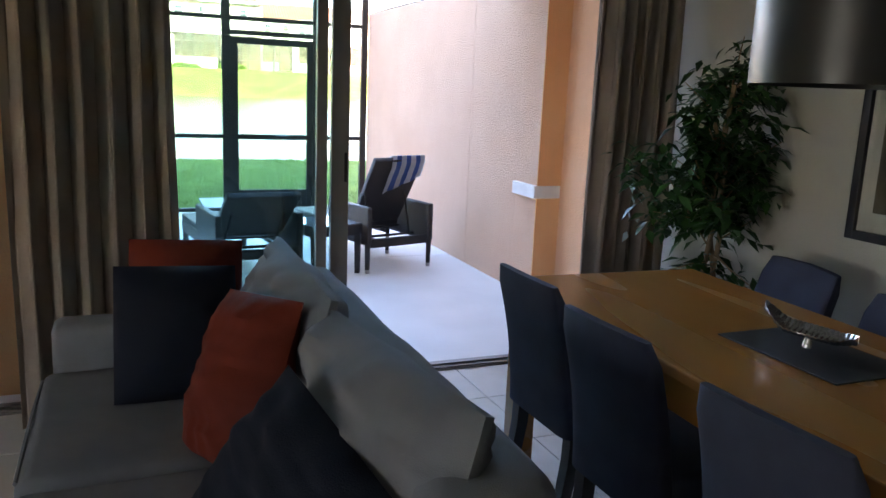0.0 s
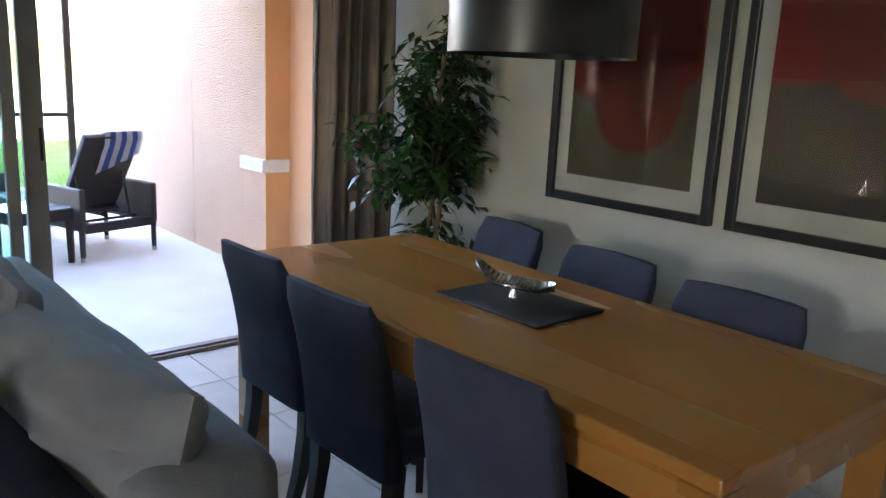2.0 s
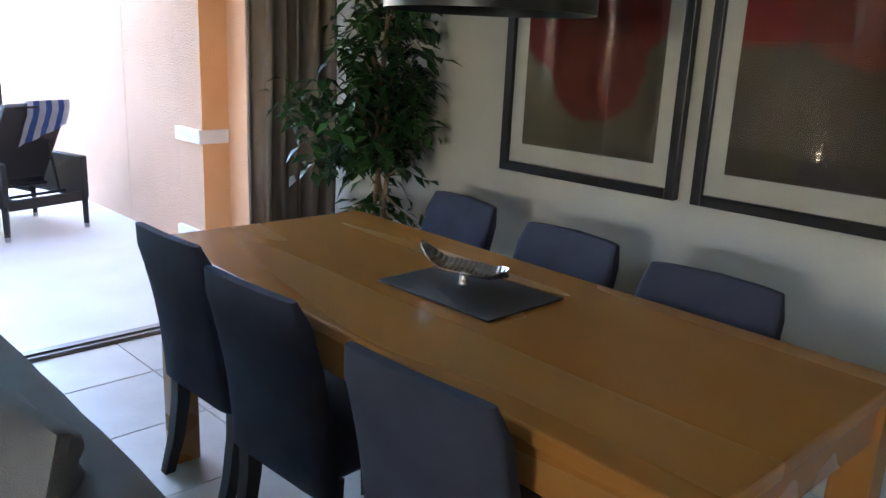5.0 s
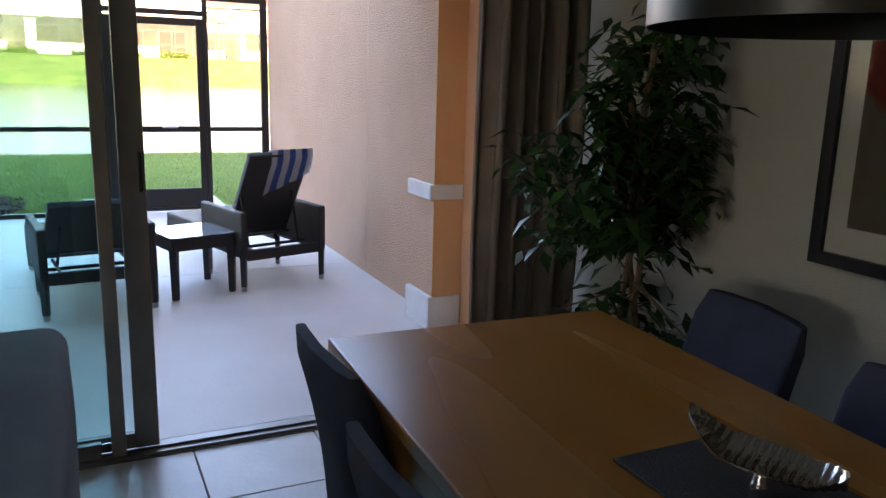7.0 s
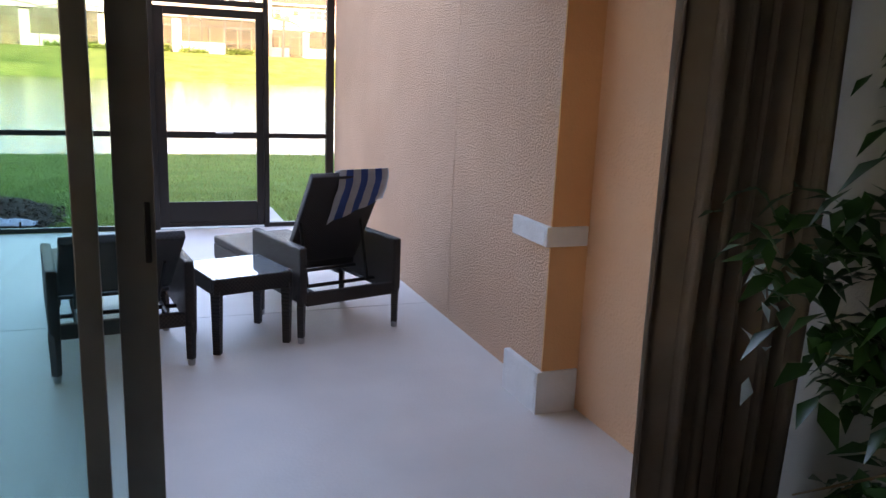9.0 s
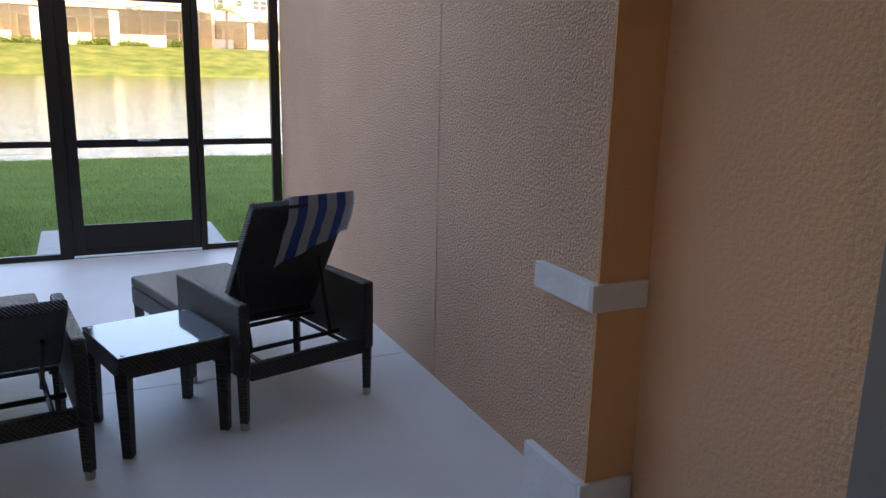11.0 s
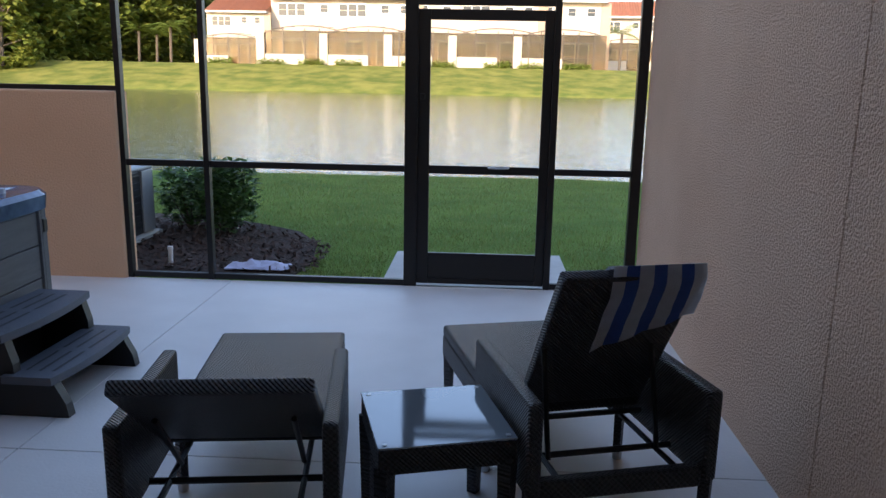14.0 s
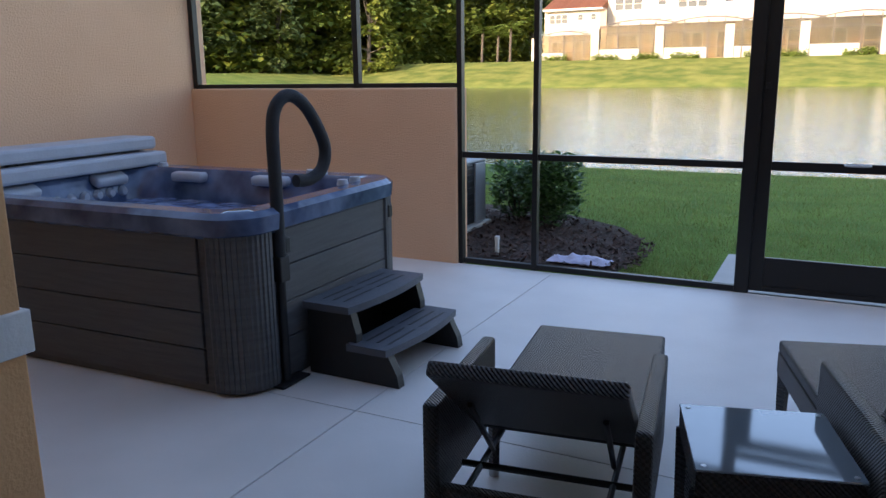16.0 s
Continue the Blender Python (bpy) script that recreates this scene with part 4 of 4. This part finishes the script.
def tub_cover():
    e = thing("tub_cover", "folded grey vinyl hot tub cover", "cover", pose(-1.86, 8.99, 0.852, 0, 0, 2))
    part("lower_half", box(-0.19, 0.16, -0.77, 0.78, 0.0, 0.09, 0.02, 2), M_COVER, e)
    part("upper_half", box(-0.21, 0.08, -0.79, 0.77, 0.105, 0.19, 0.02, 2), M_COVER, e)
    part("hinge_strap", boxes((-0.21, 0.0, -0.3, -0.24, 0.085, 0.11), bevel=0.003), M_PLASTB, e)


tub_cover()


def tub_steps():
    e = thing("tub_steps", "charcoal plastic two-step stair beside the hot tub", "steps", pose(0.15, 8.73, 0, 0, 0, -1))
    for n_, x0, x1, z in (("lower_tread", 0.26, 0.5, 0.19), ("upper_tread", 0.015, 0.3, 0.37)):
        bm = bmesh.new()
        N = 20
        for lay in (z - 0.035, z):
            for i in range(N + 1):
                y = 0.72 * i / N
                bow = 0.035 * (1 - (2 * i / N - 1) ** 2)
                bm.verts.new((x0, y, lay))
                bm.verts.new((x1 - 0.02 + bow, y, lay))
        bm.verts.ensure_lookup_table()
        v, o = bm.verts, 2 * (N + 1)
        for i in range(N):
            a = 2 * i
            bm.faces.new((v[a], v[a + 1], v[a + 3], v[a + 2]))
            bm.faces.new((v[o + a], v[o + a + 2], v[o + a + 3], v[o + a + 1]))
            bm.faces.new((v[a], v[a + 2], v[o + a + 2], v[o + a]))
            bm.faces.new((v[a + 1], v[o + a + 1], v[o + a + 3], v[a + 3]))
        bm.faces.new((v[0], v[o], v[o + 1], v[1]))
        bm.faces.new((v[2 * N], v[2 * N + 1], v[o + 2 * N + 1], v[o + 2 * N]))
        bmesh.ops.bevel(bm, geom=[ed for ed in bm.edges if len(ed.link_faces) == 2 and ed.calc_face_angle(0) > 0.7], offset=0.01, segments=2, affect="EDGES")
        t = part(n_, bm, M_PLAST, e)
        for k in range(3):
            x = x0 + 0.06 + k * 0.06
            # Thin black strips on the tread: shade inside the slots, put into colour.
            part("groove_shade", boxes((x, x + 0.013, 0.08, 0.33, z + 0.0005, z + 0.0015), (x, x + 0.013, 0.38, 0.64, z + 0.0005, z + 0.0015)), M_PLASTB, t, smooth=False)
    for y in (0.03, 0.65):
        part("side_frame", ring_loft([[(x, yy, z) for x, z in ((0.02, 0), (0.53, 0), (0.52, 0.06), (0.47, 0.155), (0.3, 0.155), (0.3, 0.23), (0.27, 0.335), (0.02, 0.335))] for yy in (y, y + 0.05)]), M_PLASTB, e, smooth=False)
    part("riser", boxes((0.27, 0.29, 0.08, 0.65, 0.05, 0.15), (0.03, 0.05, 0.08, 0.65, 0.02, 0.335)), M_PLASTB, e, smooth=False)


tub_steps()


def tub_rail():
    e = thing("tub_handrail", "black foam-covered hot tub handrail on a steel post", "handrail", pose(0.15, 8.6, 0))
    part("base_plate", boxes((-0.07, 0.05, -0.09, 0.12, 0, 0.012), bevel=0.004), M_PLASTB, e)
    part("post", rod((0, 0, 0.01), (0, 0, 0.65), 0.022), M_PLASTB, e)
    part("bracket", boxes((-0.045, 0.03, -0.035, 0.035, 0.5, 0.62), bevel=0.006), M_PLASTB, e)
    part("brace", rod((-0.03, -0.06, 0.01), (-0.02, -0.01, 0.45), 0.008), M_PLASTB, e)
    part("grip", tube([(0, 0, 0.6), (0, 0, 0.9), (0, 0.0, 1.2), (0.01, 0.03, 1.31), (0.03, 0.1, 1.345), (0.04, 0.2, 1.29), (0.045, 0.3, 1.16), (0.045, 0.33, 1.07), (0.04, 0.3, 0.99), (0.02, 0.23, 0.95), (0.0, 0.15, 0.95)], 0.03, 12), M_FOAM, e)


tub_rail()


# ---- just outside the screen ----
def ac_unit(m, label):
    e = thing("air_conditioner", label, "air conditioner", m, "outdoor air conditioners")
    part("casing", boxes((-0.36, 0.36, -0.36, 0.36, 0.04, 0.62), bevel=0.02), M_ACD, e)
    part("top", boxes((-0.38, 0.38, -0.38, 0.38, 0.62, 0.65), bevel=0.01), M_ACG, e)
    part("side_panel", boxes((0.362, 0.385, 0.12, 0.35, 0.05, 0.615), bevel=0.006), M_ACG, e, "pale grey metal panel")
    for k in range(9):
        part("louvre", boxes((-0.34, 0.34, -0.375, -0.36, 0.08 + k * 0.06, 0.1 + k * 0.06), bevel=0.003), M_ACD, e)
    [part("louvre_side", boxes((0.36, 0.375, -0.34, 0.1, 0.08 + k * 0.06, 0.1 + k * 0.06), bevel=0.003), M_ACD, e) for k in range(9)]
    part("base", boxes((-0.42, 0.42, -0.42, 0.42, -0.06, 0.04), bevel=0.01), M_PAD, e)
    part("hose", tube([(0.38, -0.2, 0.2), (0.45, -0.25, 0.12), (0.4, -0.42, 0.02), (0.3, -0.5, 0.0)], 0.012, 8), M_ACG, e, "pale insulated hose")
    return e


ac_unit(pose(-0.99, 12.35, 0), "dark grey outdoor air conditioner with pale side panel")
solid("utility_box", box(-3.45, -2.6, 15.0, 15.7, -0.12, 1.24, 0.03), M_ACG, "pale grey utility cabinet on the lawn", "utility box")


def pipe_stub():
    e = thing("pipe_stub", "short white plastic pipe standing in the mulch", "pipe", pose(0.02, 11.5, 0))
    part("pipe", rod((0, 0, -0.02), (0, 0, 0.13), 0.018, None, 12), M_TRIM, e)
    part("cap", rod((0, 0, 0.13), (0, 0, 0.155), 0.023, 0.02, 12), M_TRIM, e)


pipe_stub()


def shrub(m, w, h, n, seed, label):
    rng = random.Random(seed)
    e = thing("shrub", label, "shrub", m, "shrubs by the patio")
    for k in range(6):
        a = rng.uniform(0, 6.28)
        part("stem", rod((0.03 * math.cos(a), 0.03 * math.sin(a), -0.02), (w * 0.6 * math.cos(a), w * 0.6 * math.sin(a), h * 0.7), 0.009, 0.004, 5), M_BARK, e)
    pts = []
    while len(pts) < n:
        p = Vector((rng.uniform(-1, 1), rng.uniform(-1, 1), rng.uniform(0, 1)))
        if (p.x ** 2 + p.y ** 2) < (1 - (p.z - 0.55) ** 2 * 2.2) * (0.75 + 0.5 * noise.noise(p * 2.7 + Vector((seed, 0, 0)))):
            pts.append(Vector((p.x * w, p.y * w, 0.05 + p.z * h)))
    raw("foliage", *leaves(pts, 0.085, rng, -0.1, 0.45, 0.3), M_SHRUB, e)


shrub(pose(0.05, 12.75, 0), 0.32, 0.64, 1900, 3, "dense dark green shrub in the mulch bed")
shrub(pose(-0.36, 13.0, 0), 0.36, 0.52, 1500, 5, "loose green shrub in the mulch bed")


def mulch_bed():
    rng = random.Random(8)
    bm = bmesh.new()
    ring = [(-2.4, 11.32, -0.01), (1.0, 11.32, -0.01), (1.05, 11.9, -0.01), (0.95, 12.5, -0.01), (0.7, 12.95, 0.0), (0.3, 13.25, 0.0), (-0.4, 13.7, 0), (-2.4, 13.8, 0)]
    bm.faces.new([bm.verts.new((x, y, z + 0.012)) for x, y, z in ring])
    r = bmesh.ops.extrude_face_region(bm, geom=bm.faces[:])
    for v in r["geom"]:
        if isinstance(v, bmesh.types.BMVert):
            v.co.z -= 0.1
    solid("mulch_bed", bm, M_SOIL, "dark brown mulch bed beside the screen", "mulch", "structure")
    verts, faces = [], []
    for k in range(2600):
        x, y = rng.uniform(-0.9, 1.15), rng.uniform(11.33, 13.4)
        if y > 13.35 - 0.75 * max(0, x + 0.1) ** 1.5:
            continue
        c = Vector((x, y, rng.uniform(0.008, 0.03)))
        d = Vector((rng.gauss(0, 1), rng.gauss(0, 1), rng.gauss(0, 0.4))).normalized() * rng.uniform(0.015, 0.04)
        s = d.cross(Vector((rng.gauss(0, 0.3), rng.gauss(0, 0.3), 1))).normalized() * 0.009
        i = len(verts)
        verts += [c - d - s, c - d + s, c + d + s, c + d - s]
        faces.append((i, i + 1, i + 2, i + 3))
    tagged(raw("bark_chips", verts, faces, M_CHIP), "scattered dark bark chips", "mulch", "", "stuff")


mulch_bed()
bm = bmesh.new()
bmesh.ops.create_grid(bm, x_segments=26, y_segments=14, size=1, matrix=Matrix.Translation((0.72, 11.47, 0.05)) @ Matrix.Diagonal((0.24, 0.1, 1, 1)))
for v in bm.verts:
    d = 1 - min(1, ((v.co.x - 0.72) / 0.24) ** 2 + ((v.co.y - 11.47) / 0.1) ** 2)
    v.co.z = 0.025 + 0.07 * d * (0.6 + 0.8 * noise.noise(v.co * 14)) + 0.012 * noise.noise(v.co * 40)
bmesh.ops.solidify(bm, geom=bm.faces[:], thickness=0.006)
solid("crumpled_cloth", bm, M_LILAC, "crumpled pale cloth lying on the mulch", "cloth")


def blades():
    rng = np.random.default_rng(5)
    n = 70000
    y = 11.3 + (rng.random(n) ** 1.6) * 7.3
    x = -2 + rng.random(n) * 9
    keep = ~((x > 1.66) & (x < 3.15) & (y < 12.4)) & ~((y < 13.35 - 0.75 * np.maximum(0, x + 0.1) ** 1.5) & (x < 1.05))
    x, y = x[keep], y[keep]
    n = len(x)
    z = -0.05 - 0.09 * np.clip((y - 13) / 6, 0, 1) ** 2
    a, h = rng.random(n) * 6.283, 0.035 + 0.04 * rng.random(n)
    lx, ly = rng.normal(0, 0.02, n), rng.normal(0, 0.02, n)
    w = 0.005
    v = np.empty((n, 3, 3))
    v[:, 0] = np.stack([x - w * np.cos(a), y - w * np.sin(a), z], 1)
    v[:, 1] = np.stack([x + w * np.cos(a), y + w * np.sin(a), z], 1)
    v[:, 2] = np.stack([x + lx, y + ly, z + h], 1)
    tagged(raw("grass_blades", v.reshape(-1, 3).tolist(), np.arange(3 * n).reshape(-1, 3).tolist(), M_GRASS), "short green lawn grass", "grass", "", "stuff")


blades()


# ---- across the lake ----
def far(x, y, z, rz=0):
    """A place on the far bank, with the bank's own scale."""
    return pose(2.4 + (x - 2.4) * 1.42, 5.8 + (y - 5.8) * 1.42, 3.35 + (z - 1.75) * 1.42, 0, 0, rz) @ Matrix.Scale(1.42, 4)


def window(parent, x, y, z, w, h, cols):
    f = part("window", boxes((x, x + w, y - 0.06, y - 0.02, z, z + 0.08), (x, x + w, y - 0.06, y - 0.02, z + h - 0.08, z + h), *[(x + (w - 0.08) * k / cols, x + (w - 0.08) * k / cols + 0.08, y - 0.058, y - 0.02, z, z + h) for k in range(cols + 1)]), M_WINFR, parent, "white framed window", smooth=False)
    for k in range(cols):
        a = x + (w - 0.08) * k / cols + 0.08
        b = x + (w - 0.08) * (k + 1) / cols
        part("pane", boxes((a, b, y - 0.035, y - 0.022, z + 0.08, z + h * 0.48), (a, b, y - 0.035, y - 0.022, z + h * 0.53, z + h - 0.08)), M_WINGL, f, smooth=False)


def townhouse(m, tan):
    W = 6.4
    e = thing("townhouse", "cream two-storey townhouse with terracotta roof and screened lanai", "house", m, "townhouses across the lake")
    part("wall", boxes((0, W, 3, 12, -0.5, 5.85)), M_HOUSE, e, smooth=False)
    bm = bmesh.new()
    vs = [bm.verts.new(p) for p in ((-0.0, 2.4, 5.8), (W, 2.4, 5.8), (W, 7.5, 7.9), (0, 7.5, 7.9), (0, 12.6, 5.8), (W, 12.6, 5.8))]
    for f in ((0, 1, 2, 3), (3, 2, 5, 4), (0, 3, 4), (1, 5, 2), (0, 4, 5, 1)):
        bm.faces.new([vs[i] for i in f])
    r = part("roof", bm, M_ROOF, e, smooth=False)
    for k in range(26):
        x = W * (k + 0.5) / 26
        part("roof_tile", rod((x, 2.38, 5.83), (x, 7.5, 7.95), 0.085, None, 6), M_ROOF, r)
    part("eave", boxes((0, W, 2.35, 3.0, 5.62, 5.8)), M_WINFR, e, smooth=False)
    window(e, 0.5, 3.0, 4.15, 2.1, 1.15, 3)
    window(e, 3.6, 3.0, 4.45, 0.7, 0.8, 1)
    window(e, 5.0, 3.0, 4.45, 0.7, 0.8, 1)
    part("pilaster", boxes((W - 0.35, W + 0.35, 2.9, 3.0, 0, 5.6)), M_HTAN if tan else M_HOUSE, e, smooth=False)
    # Darker tan than the house front: the lanai's shade is put into the colour.
    part("lanai_wall", boxes((0.1, W - 0.1, 2.9, 2.98, 0, 2.9)), M_HTAN, e, "tan wall inside the lanai, its shade put into the colour", smooth=False)
    part("pier", boxes((-0.28, 0.28, -0.2, 0.3, -0.5, 2.55)), M_HOUSE, e, smooth=False)
    window(e, 0.8, 2.88, 0.9, 1.6, 1.3, 2)
    window(e, 3.3, 2.88, 0.05, 2.0, 2.2, 2)
    part("low_wall", boxes((0.3, 3.1, -0.1, 0.1, -0.5, 0.85)), M_HOUSE, e, smooth=False)
    for k in range(8):
        x0, x1 = 0.28 + 5.84 * k / 8, 0.28 + 5.84 * (k + 1) / 8
        z0, z1 = [2.55 + 0.62 * math.sin(math.pi * min(max(q, 0), 1)) ** 0.7 for q in (k / 8, (k + 1) / 8)]
        part("arch_bar", beam((x0, 0, z0), (x1, 0, z1), 0.09, 0.09), M_SCREEN, e)
        if k:
            part("rafter", beam((x0, 0, z0), (x0, 2.9, z0 + 0.25), 0.06, 0.06), M_SCREEN, e)
    for x, z0 in ((1.6, 0.85), (3.15, 0), (4.2, 0), (5.3, 0)):
        part("screen_post", boxes((x - 0.04, x + 0.04, -0.04, 0.04, z0, 2.95)), M_SCREEN, e, smooth=False)
    g = part("screen_mesh", boxes((0.28, W - 0.28, 0.05, 0.06, 0, 2.75), (0.28, W - 0.28, 0.06, 2.88, 2.76, 2.77)), M_MESH, e, "dark insect screen", smooth=False)
    part("screen_rail", boxes((0.28, W - 0.28, -0.035, 0.035, 0.86, 0.93), (0.28, W - 0.28, -0.035, 0.035, 2.1, 2.18)), M_SCREEN, e, smooth=False)
    return e


LOW = Matrix.Diagonal((1, 1, 0.92, 1))
T = townhouse(far(-26.6, 85, 1.75) @ LOW, True)
for k in range(1, 6):
    copy_thing(T, far(-26.6 + 6.43 * k, 85 + 0.15 * (k % 2), 1.75) @ LOW)
copy_thing(T, far(16.5, 112, 2.4, -6) @ LOW)
copy_thing(T, far(23.0, 111, 2.4, -6) @ LOW)
copy_thing(T, far(29.4, 110, 2.4, -6) @ LOW)


def hedge(m, seed):
    rng = random.Random(seed)
    pts = [(rng.uniform(-1.3, 1.3), rng.uniform(-0.35, 0.35), rng.uniform(0, 0.6) * (0.8 + 0.3 * math.sin(seed + 3 * k))) for k in range(420)]
    e = thing("hedge", "clipped green hedge along the lanai", "hedge", m, "hedges across the lake")
    raw("foliage", *leaves(pts, 0.3, rng, 0, 0.6), M_PALM, e)
    part("stem", rod((0, 0, -0.2), (0, 0, 0.35), 0.05, 0.03, 6), M_BARK, e)


for k, x in enumerate((-24.2, -19.0, -14.9, -11.2, -4.6, -1.9, 3.6, 7.0, 11.3)):
    hedge(far(x, 84.2, 1.72), k)


def palm(m, seed, h=3.6):
    rng = random.Random(seed)
    e = thing("palm_tree", "small palm tree with arching yellow-green fronds", "palm", m, "palms across the lake")
    part("trunk", tube([(0, 0, -0.3), (0.05, 0, h * 0.4), (0.12, 0.05, h)], 0.15, 8), M_BARK, e)
    verts, faces = [], []
    for k in range(18):
        a, lift = k * 2.4 + seed, rng.uniform(0.1, 1.5)
        d = Vector((math.cos(a), math.sin(a), 0))
        s = Vector((-d.y, d.x, 0))
        prev = None
        for i in range(11):
            u = i / 10
            p = Vector((0.12, 0.05, h)) + d * 2.1 * u * (1 - 0.15 * max(0, lift)) + Vector((0, 0, lift * u * 1.5 - 1.35 * u * u))
            for sg in (-1, 1):
                q = len(verts)
                L = 0.65 * math.sin(math.pi * min(1, u * 0.9 + 0.1)) + 0.1
                verts += [p, p + d * 0.16, p + s * sg * L + d * 0.35 - Vector((0, 0, 0.28 * L))]
                faces.append((q, q + 1, q + 2))
    raw("fronds", verts, faces, M_PALM, e)


palm(far(-36.2, 93, 1.75), 1)
palm(far(-34.6, 94, 1.75), 2, 3.3)
palm(far(-32.6, 93, 1.75), 3, 4.0)
palm(far(13.5, 92, 1.8), 4, 3.4)
palm(far(16.4, 90, 1.8), 5, 3.8)


def tree(m, seed, leaf):
    rng = random.Random(seed)
    h = rng.uniform(10, 13)
    e = thing("tree", "tall leafy tree at the wood's edge", "tree", m, "trees beyond the lake")
    part("trunk", rod((0, 0, -0.5), (0.3, 0.1, h * 0.6), 0.28, 0.12, 8), M_BARK, e)
    pts = []
    for k in range(48):
        z = rng.uniform(0.03, 1.0)
        a, r = rng.uniform(0, 6.28), rng.uniform(0.5, 1) * 3.4 * math.sin(math.pi * min(1, 0.3 + z * 0.65)) ** 0.7
        c = Vector((r * math.cos(a), r * math.sin(a), z * h))
        if k % 4 == 0:
            part("limb", rod((0.15, 0.05, c.z * 0.55 + 0.5), c, 0.09, 0.03, 6), M_BARK, e)
        rad = rng.uniform(0.7, 1.5)
        for i in range(75):
            p = Vector((rng.gauss(0, 1), rng.gauss(0, 1), rng.gauss(0, 1))).normalized() * rad * rng.uniform(0.6, 1.05)
            pts.append(c + Vector((p.x, p.y, p.z * 0.75)))
    raw("crown", *leaves(pts, 0.62, rng, 0.2, 0.75), leaf, e)
    return e


trees = [tree(far(-44, 80, 0.9), 1, M_TREEA), tree(far(-50, 72, 0.9), 2, M_TREEB), tree(far(-41, 98, 1.5), 3, M_TREEA)]
rt = random.Random(21)
for k in range(26):
    u = k / 25
    x, y = -62 + 26 * u + rt.uniform(-2, 2), 58 + 48 * u + rt.uniform(-3, 3)
    copy_thing(trees[k % 3], far(x, y, 1.0 + 0.5 * u, rt.uniform(0, 360)))
for k in range(18):
    u = k / 17
    copy_thing(trees[(k + 1) % 3], far(-70 + 30 * u + rt.uniform(-2, 2), 66 + 50 * u, 1.2, rt.uniform(0, 360)))


# ---- floor pieces ----
def slab_pieces():
    p = tagged(new("patio_floor"), "pale painted concrete patio with fine score lines", "floor", "", "structure")
    xs, ys = [-2.76, 0.623, 3.9], [5.87, 8.468, 11.13]
    for i in range(2):
        for j in range(2):
            part("slab", boxes((xs[i] + 0.003 * (i > 0), xs[i + 1] - 0.003 * (i < 1), ys[j] + 0.003 * (j > 0), ys[j + 1] - 0.003 * (j < 1), -0.14, -0.002), bevel=0.002), M_CONC, p)
    part("joint_fill", boxes((-2.76, 3.9, 5.87, 11.13, -0.2, -0.008)), M_GROUT, p)


slab_pieces()


def tiles():
    p = tagged(new("floor"), "pale beige square ceramic floor tiles", "floor", "", "structure")
    s, g = 0.463, 0.003
    me = None
    for i in range(-13, 4):
        for j in range(-21, 1):
            x0, y0 = 1.973 + i * s, 5.328 + j * s
            if x0 + s > 3.5 or x0 < -3.8:
                continue
            if me is None:
                ob = link("tile", boxes((g, s - g, g, s - g, -0.02, 0.0), bevel=0.0015), M_TILE, p)
                me = ob.data
            else:
                ob = new("tile", me)
                ob.parent = p
            ob.location = (x0, y0, 0.0005 * noise.noise(Vector((i, j, 0.5))))


tiles()
